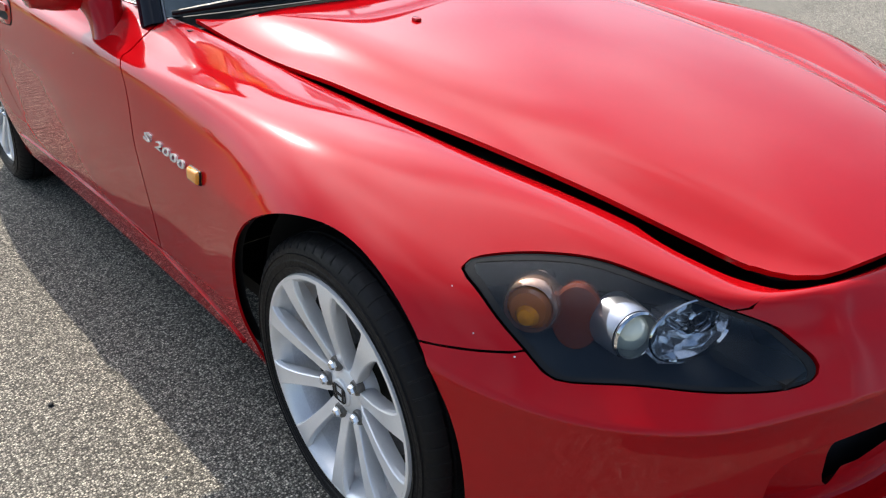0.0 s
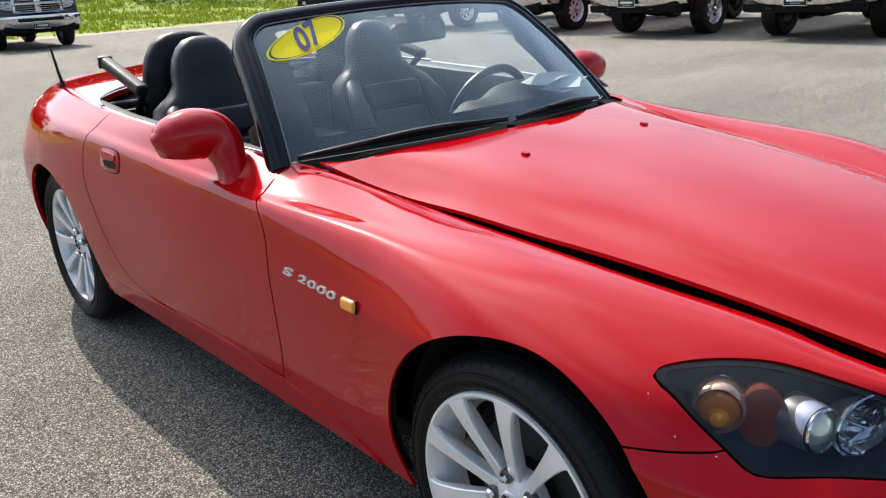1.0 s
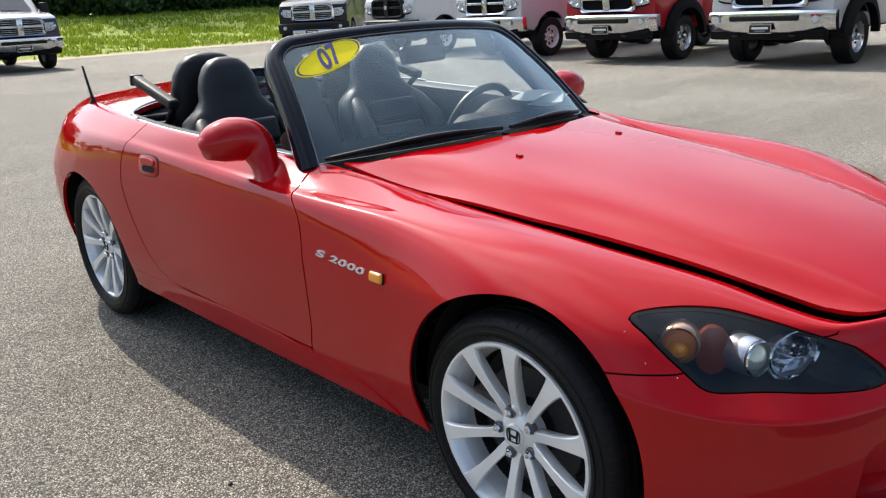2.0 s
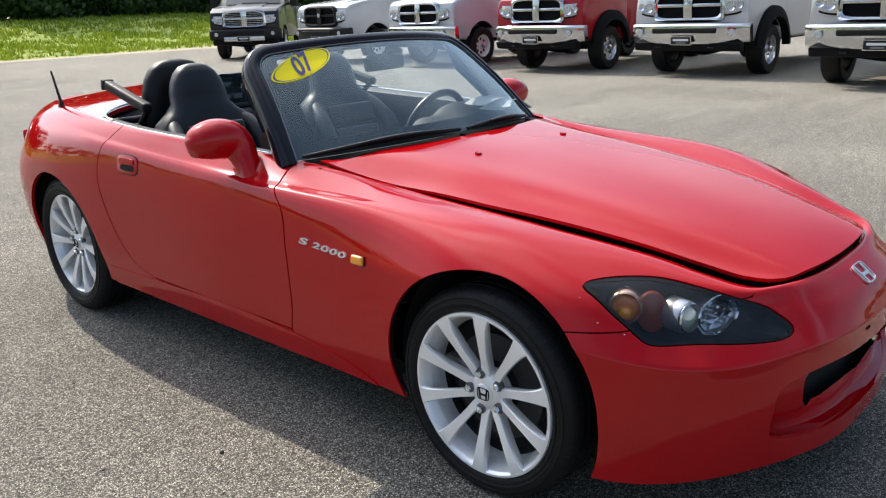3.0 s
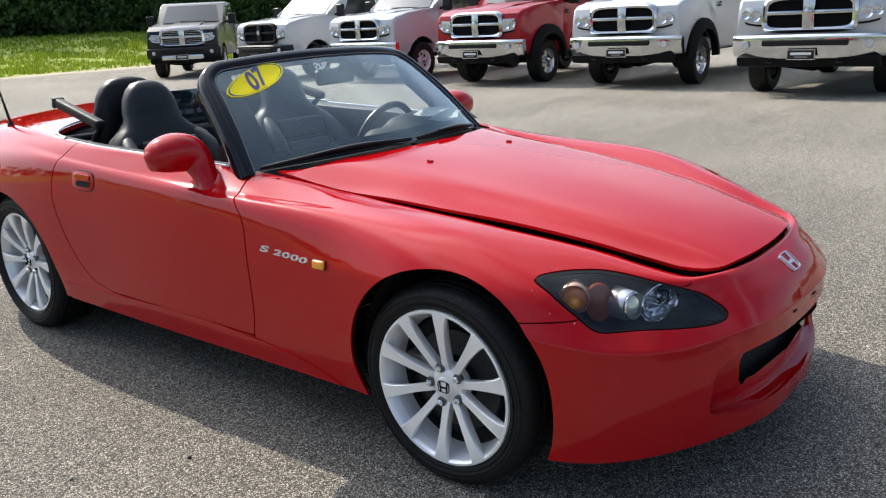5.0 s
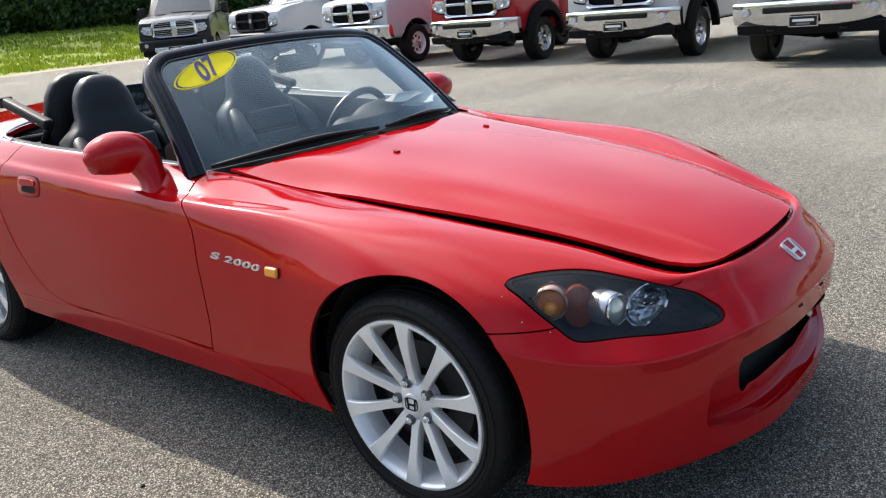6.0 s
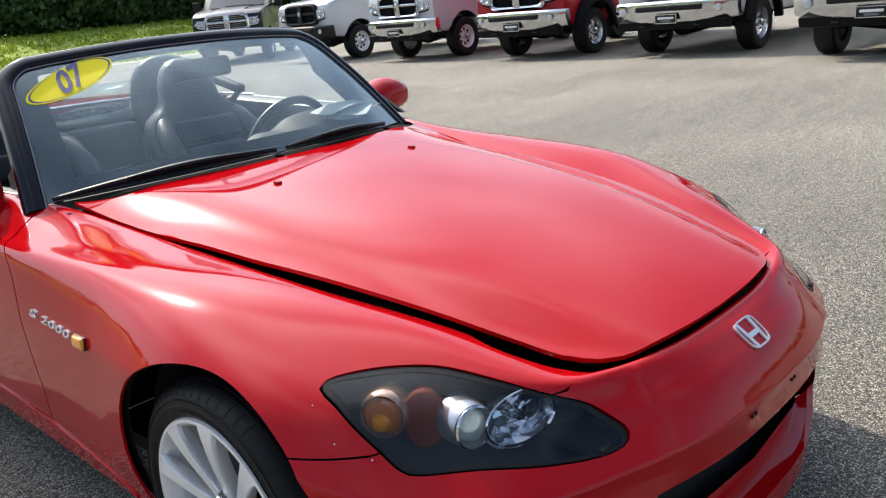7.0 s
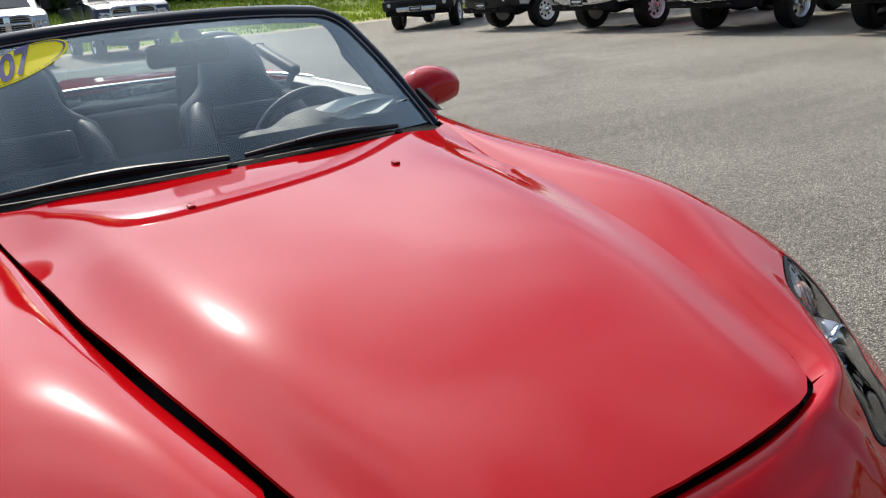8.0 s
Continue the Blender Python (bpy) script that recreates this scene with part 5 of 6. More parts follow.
def pickup(paint, label, grille="cross", bumper="chrome", flares=False, lift=0.0, group="row of pickup trucks"):
    """A heavy pickup. Its front stands at x = 0 and looks along -x; wheels rest on z = 0."""
    t = tagged(new("pickup_truck"), label, "truck", group=group)
    Z = lambda z: z + lift
    front = [(.10, Z(.60)), (.07, Z(.92)), (.05, Z(1.20)), (.09, Z(1.33)), (.20, Z(1.40)), (.55, Z(1.455)), (1.0, Z(1.50)), (1.42, Z(1.535)), (1.66, Z(1.535)), (1.66, Z(.56))] + arc(1.03, .42 + lift * .5, .52, 16, 164, 17)
    part("front_body", slab(front, .985, bevel=.07, segs=4), paint, t, "painted hood and fenders")
    part("hood_ridge", slab([(.14, Z(1.36)), (.30, Z(1.425)), (.8, Z(1.505)), (1.40, Z(1.56)), (1.40, Z(1.40))], .44, bevel=.03), paint, t)
    cab = [(1.40, Z(.56)), (1.40, Z(1.50)), (1.48, Z(1.53)), (2.12, Z(2.06)), (2.40, Z(2.13)), (3.25, Z(2.13)), (3.42, Z(2.02)), (3.52, Z(1.45)), (3.52, Z(.56))]
    part("cab", slab(cab, .965, bevel=.05), paint, t)
    bed = [(3.56, Z(.72)), (3.56, Z(1.46)), (5.75, Z(1.46)), (5.75, Z(.72))] + arc(4.65, .42, .50, 37, 143, 12)
    part("bed", slab(bed, .975, bevel=.04), paint, t)
    # windscreen and side glass
    ws = new("windscreen")
    ws.parent = t
    scr = [[(1.50 + .605 * b - .014, y * (1 - .12 * b), Z(1.555) + .485 * b + .004) for y in np.linspace(-.82, .82, 13)] for b in np.linspace(0, 1, 5)]
    scr = [[(x - .03 * (1 - (y / .82) ** 2), y, z) for x, y, z in r] for r in scr]
    part("pane", loft(scr, False, False), TRUCK_GLASS, ws)
    part("wiper", tube([(1.49, -.5, Z(1.57)), (1.46, -.1, Z(1.585)), (1.47, .3, Z(1.585))], .010, 6), BLACK, ws)
    for s in (-1, 1):
        part("side_window", loft([[(2.02, s * .969, Z(1.52)), (2.28, s * .969, Z(2.02)), (3.15, s * .969, Z(2.02)), (3.35, s * .969, Z(1.52))], [(2.02, s * .955, Z(1.52)), (2.28, s * .955, Z(2.02)), (3.15, s * .955, Z(2.02)), (3.35, s * .955, Z(1.52))]]), TRUCK_GLASS, t)
        m = new("door_mirror")
        m.parent = t
        part("mirror_arm", tube([(1.72, s * .95, Z(1.52)), (1.70, s * 1.12, Z(1.55))], .03, 8), BLACK, m)
        part("mirror_case", box(.12, .22, .30, .04, 3, at=(1.69, s * 1.20, Z(1.62))), BLACK, m)
        part("door_handle", box(.16, .02, .04, .008, at=(3.2, s * .972, Z(1.28))), BLACK, t)
        if flares:
            fl = arc(1.03, .42 + lift * .5, .69, 6, 174, 23)
            inner = arc(1.03, .42 + lift * .5, .505, 4, 176, 23)
            rings = [[(x, s * .98, z), (x, s * 1.045, z - .01), (x * .4 + x2 * .6, s * 1.095, z * .4 + z2 * .6), (x2, s * 1.095, z2), (x2, s * .97, z2)] for (x, z), (x2, z2) in zip(fl, inner)]
            part("wheel_flare", loft(rings), GREY_PLASTIC, t, "black fender flare")
            for k in range(2):
                part("fender_badge", box(.16 - .06 * k, .006, .035, .004, 1, at=(1.78 + .03 * k, s * .990, Z(1.30) + .05 * k)), BLACK, t)
        # headlamp
        lm = new("headlamp")
        lm.parent = t
        zl = Z(1.12)
        rings, trim = [], []
        for k in range(9):
            q = k / 8
            x, y, top, low = .026 + .10 * q**3, .615 + .365 * q, zl + .108 + .016 * q, zl - .118 + .085 * q * q
            rings.append([(x, s * y, top), (x - .014, s * y, (top + low) / 2), (x + .004, s * y, low), (x + .10, s * y, low), (x + .10, s * y, top)])
            trim.append([(x - .004, s * y, low + .002), (x + .004, s * y, low - .026), (x + .05, s * y, low - .028), (x + .05, s * y, low + .002)])
        part("lamp_body", loft(rings), LAMP_CLEAR, lm, "clear headlamp wrapping the corner", sharp=40)
        part("lamp_sill", loft(trim), GREY_PLASTIC, lm)
        part("reflector", lathe([(.0, .080), (-.010, .077), (-.004, .066), (.010, .04), (.014, .0005)], 24), TRUCK_CHROME, lm, at=Matrix.Translation((.014, s * .715, zl)))
        part("low_beam", lathe([(.0, .058), (-.008, .056), (-.002, .048), (.008, .03), (.010, .0005)], 20), TRUCK_CHROME, lm, at=Matrix.Translation((.032, s * .855, zl + .02)))
        part("indicator", box(.03, .035, .100, .008, 2, at=(.085, s * .945, zl + .055)), AMBER if bumper == "chrome" else LAMP_CLEAR, lm)
        part("wheel_well", loft([[(1.03 + (.515) * math.cos(a), s * y, .42 + lift * .5 + .515 * math.sin(a)) for a in np.linspace(.12, math.pi - .12, 18)] for y in (.62, .95)], False, False), DARK, t)
    # grille
    g = new("grille")
    g.parent = t
    zc, hh, hw = Z(1.135), .235, .60
    shine = TRUCK_CHROME if grille != "black" else BLACK
    def frame_ring(w, h, x, r):
        return [(x, math.copysign(abs(math.cos(a)) ** .35, math.cos(a)) * w * (1 - .05 * math.sin(a)), zc + math.copysign(abs(math.sin(a)) ** .35, math.sin(a)) * h) for a in np.linspace(0, 2 * math.pi, 41)[:-1]]
    part("surround", loft([frame_ring(hw + .02, hh + .02, .07, 0), frame_ring(hw + .015, hh + .015, .01, 0), frame_ring(hw - .02, hh - .02, -.015, 0), frame_ring(hw - .055, hh - .05, .0, 0), frame_ring(hw - .065, hh - .06, .06, 0)], True, False), shine, g, "chrome surround" if shine is TRUCK_CHROME else "black surround")
    part("mesh", box(.02, 2 * hw - .08, 2 * hh - .06, at=(.055, 0, zc)), HEX, g, "dark mesh")
    part("upright", slab([(.05, zc - hh + .03), (-.015, zc - hh + .03), (-.03, zc), (-.015, zc + hh - .03), (.05, zc + hh - .03)], .075, bevel=.015), shine, g)
    for s in (-1, 1):
        part("crossbar", box(.04, hw - .10, .055, .015, 2, at=(.015, s * (hw / 2 + .01), zc + .015)), shine, g)
        if grille == "bars":
            for k in range(7):
                part("bar", box(.02, hw - .12, .014, .004, 1, at=(.035, s * (hw / 2 + .01), zc - .15 + .05 * k)), BRIGHT, g)
    part("badge", lathe([(.0, .06), (-.012, .055), (-.02, .03), (-.022, .0005)], 6), BRIGHT if grille != "black" else LAMP_CLEAR, g, "plain metal badge", at=Matrix.Translation((-.025, 0, zc + .02)))
    # bumper
    b = new("bumper")
    b.parent = t
    bm_mat = TRUCK_CHROME if bumper == "chrome" else BLACK
    rings = []
    for y in np.linspace(-1.03, 1.03, 27):
        k = abs(y) / 1.03
        x0 = -.14 + .20 * k**3.5
        up, lo = Z(.865) - .01 * k**2, Z(.545) + .03 * k**3
        rings.append([(x0 + .10, y, up), (x0 + .03, y, up), (x0, y, up - .03), (x0 - .008, y, (up + lo) / 2 + .01), (x0 + .03, y, lo + .03), (x0 + .05, y, lo), (x0 + .14, y, lo)])
    part("bumper_beam", loft(rings), bm_mat, b, "chrome bumper beam" if bumper == "chrome" else "black bumper beam")
    if bumper == "strip":
        part("bright_strip", box(.03, 1.15, .13, .02, 2, at=(-.15, 0, Z(.60))), BRIGHT, b)
    part("air_slot", box(.05, 1.12, .085, .03, 3, at=(-.134, 0, Z(.755))), DARK, b)
    part("valance", slab([(-.08, Z(.56)), (-.04, Z(.44)), (.12, Z(.42)), (.12, Z(.60))], .93, bevel=.03), GREY_PLASTIC, b)
    for s in (-1, 1):
        part("fog_lamp", lathe([(.0, .055), (-.012, .05), (-.018, .0005)], 20), LAMP_CLEAR, b, at=Matrix.Translation((-.095, s * .80, Z(.73))))
        part("tow_hook", tube([(-.06, s * .42, Z(.50)), (-.11, s * .42, Z(.49)), (-.11, s * .50, Z(.49)), (-.06, s * .50, Z(.50))], .013, 6), BLACK, b)
    pl = part("front_plate", box(.012, .37, .14, .006, 2, at=(-.165, .02, Z(.60))), BLACK, t, "black dealer plate with pale bars")
    part("print_bar", box(.003, .27, .034, at=(-.173, .02, Z(.612))), WHITE_PRINT, pl)
    part("print_bar", box(.003, .17, .026, at=(-.173, .02, Z(.568))), FADED_PRINT, pl)
    part("plate_frame", loft([[(-.176, .02 + y, Z(.60) + z) for y, z in ((-.185, -.07), (.185, -.07), (.185, .07), (-.185, .07))], [(-.176, .02 + y, Z(.60) + z) for y, z in ((-.172, -.058), (.172, -.058), (.172, .058), (-.172, .058))]], True, False), BRIGHT, pl)
    # running gear
    part("frame_rail", box(5.2, 1.0, .16, at=(3.0, 0, .56)), DARK, t)
    part("front_axle", tube([(1.03, -.8, .42), (1.03, -.2, .42), (1.03, .15, .40), (1.03, .8, .42)], [.05, .05, .11, .05], 10), GREY_PLASTIC, t)
    w = truck_wheel(flares)
    w.parent = t
    w.matrix_local = Matrix.Translation((1.03, -.86, .408)) @ Matrix.Rotation(math.pi / 2, 4, "Z")
    for x, y, r in ((1.03, .86, -90), (4.65, -.86, 90), (4.65, .86, -90)):
        copy_thing(w, pose(x, y, .408, 0, 0, r))
    return t


WHITE_PAINT = material("white_truck_paint", (0.56, 0.57, 0.59), rough=0.35, coat=1.0, vary=0.03)
SILVER_PAINT = material("silver_truck_paint", (0.50, 0.51, 0.53), rough=0.35, metal=0.4, coat=1.0, vary=0.03)
RED_TRUCK = material("red_truck_paint", (0.34, 0.006, 0.014), rough=0.4, spec=0.1, coat=0.6, vary=0.03)
GRAPHITE = material("graphite_truck_paint", (0.016, 0.017, 0.020), rough=0.45, spec=0.2, coat=0.5, vary=0.05)
NAVY_TRUCK = material("dark_blue_truck_paint", (0.012, 0.018, 0.05), rough=0.35, coat=1.0, vary=0.04)


def stand(t, x, y, turn=0.0):
    t.matrix_world = pose(x, y, 0, 0, 0, turn)


stand(pickup(GRAPHITE, "dark graphite older pickup truck with a chrome barred grille", "bars", "strip", lift=-.02), 11.75, 19.35, 44)
stand(pickup(WHITE_PAINT, "white pickup truck with a black grille and bumper", "black", "black"), 11.25, 15.35)
stand(pickup(WHITE_PAINT, "white pickup truck with chrome grille and bumper", "cross", "chrome"), 11.05, 11.75)
stand(pickup(RED_TRUCK, "red heavy pickup truck with black wheel flares", "cross", "chrome", True), 10.74, 8.33)
stand(pickup(WHITE_PAINT, "white heavy pickup truck with black wheel flares", "cross", "chrome", True), 10.66, 5.22)
stand(pickup(SILVER_PAINT, "silver heavy pickup truck with chrome bumper, black flares", "cross", "chrome", True), 9.70, 1.98)
stand(pickup(NAVY_TRUCK, "dark blue pickup truck parked by the grass edge", "bars", "chrome", lift=-.02, group="trucks by the grass"), 4.80, 22.4, 90)
stand(pickup(SILVER_PAINT, "silver pickup truck parked by the grass edge", "bars", "chrome", lift=-.02, group="trucks by the grass"), 1.75, 22.6, 90)

# ---- ground, verge and wood ----
def asphalt():
    """Worn asphalt: pale stones in a dark binder, stains, faint patches."""
    m = bpy.data.materials.new("asphalt")
    m.use_nodes = True
    nt = m.node_tree
    N, L = nt.nodes, nt.links
    b = N["Principled BSDF"]
    co = N.new("ShaderNodeTexCoord")
    vor, vor2 = N.new("ShaderNodeTexVoronoi"), N.new("ShaderNodeTexVoronoi")
    vor.inputs["Scale"].default_value, vor2.inputs["Scale"].default_value = 215.0, 330.0
    mid, big = N.new("ShaderNodeTexNoise"), N.new("ShaderNodeTexNoise")
    mid.inputs["Scale"].default_value, mid.inputs["Detail"].default_value = 28.0, 5
    big.inputs["Scale"].default_value, big.inputs["Detail"].default_value, big.inputs["Distortion"].default_value = 0.35, 6, 0.8
    for n in (vor, vor2, mid, big):
        L.new(co.outputs["Object"], n.inputs["Vector"])
    sep = N.new("ShaderNodeSeparateColor")
    L.new(vor.outputs["Color"], sep.inputs["Color"])
    ramp = N.new("ShaderNodeValToRGB")
    e = ramp.color_ramp.elements
    e[0].position, e[0].color = 0.0, (0.060, 0.058, 0.056, 1)
    e[1].position, e[1].color = 1.0, (0.54, 0.515, 0.475, 1)
    k = ramp.color_ramp.elements.new(0.55)
    k.color = (0.20, 0.192, 0.178, 1)
    k = ramp.color_ramp.elements.new(0.82)
    k.color = (0.33, 0.315, 0.29, 1)
    L.new(sep.outputs[0], ramp.inputs["Fac"])
    # dark binder between the stones, deepened with the painted shade of the pits
    binder = N.new("ShaderNodeMapRange")
    binder.inputs["From Min"].default_value, binder.inputs["From Max"].default_value = 0.0014, 0.0028
    binder.inputs["To Min"].default_value, binder.inputs["To Max"].default_value = 1.0, 0.27
    vd = N.new("ShaderNodeMath")
    vd.operation = "DIVIDE"
    vd.inputs[1].default_value = 215.0
    L.new(vor.outputs["Distance"], vd.inputs[0])
    L.new(vd.outputs[0], binder.inputs["Value"])
    mul = N.new("ShaderNodeMixRGB")
    mul.blend_type, mul.inputs["Fac"].default_value = "MULTIPLY", 1.0
    L.new(ramp.outputs["Color"], mul.inputs["Color1"])
    L.new(binder.outputs[0], mul.inputs["Color2"])
    stain = N.new("ShaderNodeMapRange")
    stain.inputs["From Min"].default_value, stain.inputs["From Max"].default_value = 0.3, 0.7
    stain.inputs["To Min"].default_value, stain.inputs["To Max"].default_value = 0.84, 1.18
    streak, smap = N.new("ShaderNodeTexNoise"), N.new("ShaderNodeMapping")
    smap.inputs["Rotation"].default_value, smap.inputs["Scale"].default_value = (0, 0, 0.5), (0.25, 2.2, 1)
    streak.inputs["Scale"].default_value, streak.inputs["Detail"].default_value, streak.inputs["Roughness"].default_value = 1.3, 8, 0.68
    L.new(co.outputs["Object"], smap.inputs["Vector"])
    L.new(smap.outputs["Vector"], streak.inputs["Vector"])
    blend = N.new("ShaderNodeMath")
    blend.operation = "MULTIPLY_ADD"
    blend.inputs[1].default_value = 0.8
    off = N.new("ShaderNodeMath")
    off.operation = "SUBTRACT"
    off.inputs[1].default_value = 0.40
    L.new(big.outputs["Fac"], off.inputs[0])
    L.new(streak.outputs["Fac"], blend.inputs[0])
    L.new(off.outputs[0], blend.inputs[2])
    L.new(blend.outputs[0], stain.inputs["Value"])
    grit = N.new("ShaderNodeMapRange")
    grit.inputs["From Min"].default_value, grit.inputs["From Max"].default_value = 0.3, 0.7
    grit.inputs["To Min"].default_value, grit.inputs["To Max"].default_value = 0.84, 1.16
    L.new(mid.outputs["Fac"], grit.inputs["Value"])
    m1, m2 = N.new("ShaderNodeMixRGB"), N.new("ShaderNodeMixRGB")
    for mm in (m1, m2):
        mm.blend_type, mm.inputs["Fac"].default_value = "MULTIPLY", 1.0
    L.new(mul.outputs["Color"], m1.inputs["Color1"])
    L.new(stain.outputs[0], m1.inputs["Color2"])
    L.new(m1.outputs["Color"], m2.inputs["Color1"])
    L.new(grit.outputs[0], m2.inputs["Color2"])
    gain = N.new("ShaderNodeMixRGB")
    gain.blend_type, gain.inputs["Fac"].default_value = "MULTIPLY", 1.0
    gain.inputs["Color2"].default_value = (ASPHALT_GAIN, ASPHALT_GAIN * .970, ASPHALT_GAIN * .880, 1)
    # paler towards the trucks: a pale strip, plus grazing-view brightness put into the colour
    axis, wob, strip = N.new("ShaderNodeSeparateXYZ"), N.new("ShaderNodeMath"), N.new("ShaderNodeMapRange")
    L.new(co.outputs["Object"], axis.inputs[0])
    wob.operation = "MULTIPLY_ADD"
    wob.inputs[1].default_value = 3.0
    L.new(big.outputs["Fac"], wob.inputs[0])
    L.new(axis.outputs["X"], wob.inputs[2])
    strip.inputs["From Min"].default_value, strip.inputs["From Max"].default_value = 1.5, 9.5
    strip.inputs["To Min"].default_value, strip.inputs["To Max"].default_value = 0.92, 1.27
    L.new(wob.outputs[0], strip.inputs["Value"])
    paled = N.new("ShaderNodeMixRGB")
    paled.blend_type, paled.inputs["Fac"].default_value = "MULTIPLY", 1.0
    L.new(m2.outputs["Color"], paled.inputs["Color1"])
    L.new(strip.outputs[0], paled.inputs["Color2"])
    L.new(paled.outputs["Color"], gain.inputs["Color1"])
    L.new(gain.outputs["Color"], b.inputs["Base Color"])
    b.inputs["Roughness"].default_value = 0.85
    b.inputs["Specular IOR Level"].default_value = 0.3
    bp = N.new("ShaderNodeBump")
    bp.inputs["Strength"].default_value, bp.inputs["Distance"].default_value = 0.7, 0.004
    inv = N.new("ShaderNodeMath")
    inv.operation = "SUBTRACT"
    inv.inputs[0].default_value = 1.0
    L.new(vor.outputs["Distance"], inv.inputs[1])
    L.new(inv.outputs[0], bp.inputs["Height"])
    L.new(bp.outputs["Normal"], b.inputs["Normal"])
    return m


ASPHALT_GAIN = 1.58
ground = part("ground", ([(-500, -500, 0), (500, -500, 0), (500, 500, 0), (-500, 500, 0)], [(0, 1, 2, 3)]), asphalt())
tagged(ground, "worn pale grey asphalt lot with fine stones", "asphalt", kind="structure")

# loose grit and a few dark specks near the car
rnd = random.Random(3)
gv, gf = [], []
for _ in range(1500):
    x, y = rnd.uniform(-2.6, 9), rnd.uniform(-1.5, 7)
    if -1.0 < x < 1.0 and -.8 < y < 3.4:
        continue
    r = rnd.uniform(.002, .006)
    k = len(gv)
    a0 = rnd.uniform(0, 6)
    gv += [(x + r * math.cos(a0 + q * 1.57), y + r * math.sin(a0 + q * 1.57) * .8, .0005) for q in range(4)] + [(x, y, r * .9)]
    gf += [(k + q, k + (q + 1) % 4, k + 4) for q in range(4)]
grit_ob = part("grit", (gv, gf), material("grit_stone", (0.22, 0.21, 0.19), rough=0.9, vary=0.5, vary_scale=2.0))
tagged(grit_ob, "loose grey grit scattered over the asphalt", "grit", kind="stuff")


for x, y, r in ((-1.137, .758, .0075), (-1.21, 1.62, .005), (-1.42, .95, .005)):
    rr = random.Random(int(r * 1e4))
    ring = [[(rr.uniform(.75, 1.15) * r * math.cos(a) * w, rr.uniform(.75, 1.15) * r * math.sin(a) * w, z * r) for a in np.linspace(0, 2 * math.pi, 9)[:-1]] for w, z in ((.8, 0), (1, .35), (.85, .8), (.35, 1.1))]
    peb = part("pebble", loft(ring), DARK_METAL, None, at=pose(x, y, 0))
    tagged(peb, "small dark pebble lying on the asphalt", "stone", group="pebbles on the asphalt")


def verge_height(x, y):
    t = min(1, max(0, (y - 29.0) / 20))
    return 0.02 + 1.35 * t * t * (3 - 2 * t) + .10 * noise.noise((x * .25, y * .25, 0)) * min(1, max(0, (y - 28.5) / 3)) + .05 * noise.noise((x * .9, y * .9, 3)) * min(1, max(0, (y - 28.3) / 2))


def verge_edge(x):
    return 27.9 + .30 * noise.noise((x * .22, 0, 7)) + .12 * noise.noise((x * 1.1, 5, 7))


def earth():
    m = bpy.data.materials.new("verge_soil")
    m.use_nodes = True
    nt = m.node_tree
    N, L = nt.nodes, nt.links
    b = N["Principled BSDF"]
    co, sepx = N.new("ShaderNodeTexCoord"), N.new("ShaderNodeSeparateXYZ")
    L.new(co.outputs["Object"], sepx.inputs[0])
    n1, n2 = N.new("ShaderNodeTexNoise"), N.new("ShaderNodeTexNoise")
    n1.inputs["Scale"].default_value, n1.inputs["Detail"].default_value = 0.5, 6
    n2.inputs["Scale"].default_value, n2.inputs["Detail"].default_value = 5.0, 6
    for n in (n1, n2):
        L.new(co.outputs["Object"], n.inputs["Vector"])
    # sand gives way to turf away from the asphalt, in ragged patches
    mr = N.new("ShaderNodeMapRange")
    mr.inputs["From Min"].default_value, mr.inputs["From Max"].default_value = 28.0, 30.0
    L.new(sepx.outputs["Y"], mr.inputs["Value"])
    add = N.new("ShaderNodeMath")
    add.operation = "MULTIPLY_ADD"
    add.inputs[1].default_value, add.inputs[2].default_value = 1.1, -0.55
    L.new(n1.outputs["Fac"], add.inputs[0])
    s = N.new("ShaderNodeMath")
    L.new(mr.outputs[0], s.inputs[0])
    L.new(add.outputs[0], s.inputs[1])
    ramp = N.new("ShaderNodeValToRGB")
    e = ramp.color_ramp.elements
    e[0].position, e[0].color = 0.32, (0.46, 0.38, 0.28, 1)
    e[1].position, e[1].color = 0.70, (0.24, 0.30, 0.04, 1)
    L.new(s.outputs[0], ramp.inputs["Fac"])
    mx = N.new("ShaderNodeMixRGB")
    mx.blend_type, mx.inputs["Fac"].default_value = "MULTIPLY", 0.6
    mr2 = N.new("ShaderNodeMapRange")
    mr2.inputs["To Min"].default_value, mr2.inputs["To Max"].default_value = 0.4, 1.5
    L.new(n2.outputs["Fac"], mr2.inputs["Value"])
    L.new(ramp.outputs["Color"], mx.inputs["Color1"])
    L.new(mr2.outputs[0], mx.inputs["Color2"])
    L.new(mx.outputs["Color"], b.inputs["Base Color"])
    b.inputs["Roughness"].default_value = 0.95
    return m


xs = np.concatenate([np.linspace(-120, -12, 28), np.linspace(-10, 46, 113), np.linspace(48, 160, 28)])
tsv = np.concatenate([np.linspace(0, 8, 33), np.linspace(9, 40, 32), np.linspace(45, 300, 12)])
vv, ff = [], []
for x in xs:
    e = verge_edge(x)
    for t in tsv:
        y = e + t
        vv.append((x, y, verge_height(x, y) if t > 0 else .004))
m = len(tsv)
ff = [(i * m + j, (i + 1) * m + j, (i + 1) * m + j + 1, i * m + j + 1) for i in range(len(xs) - 1) for j in range(m - 1)]
verge = part("verge", (vv, ff), earth(), sharp=80)
tagged(verge, "sandy verge rising to a grassy bank", "verge", kind="structure")


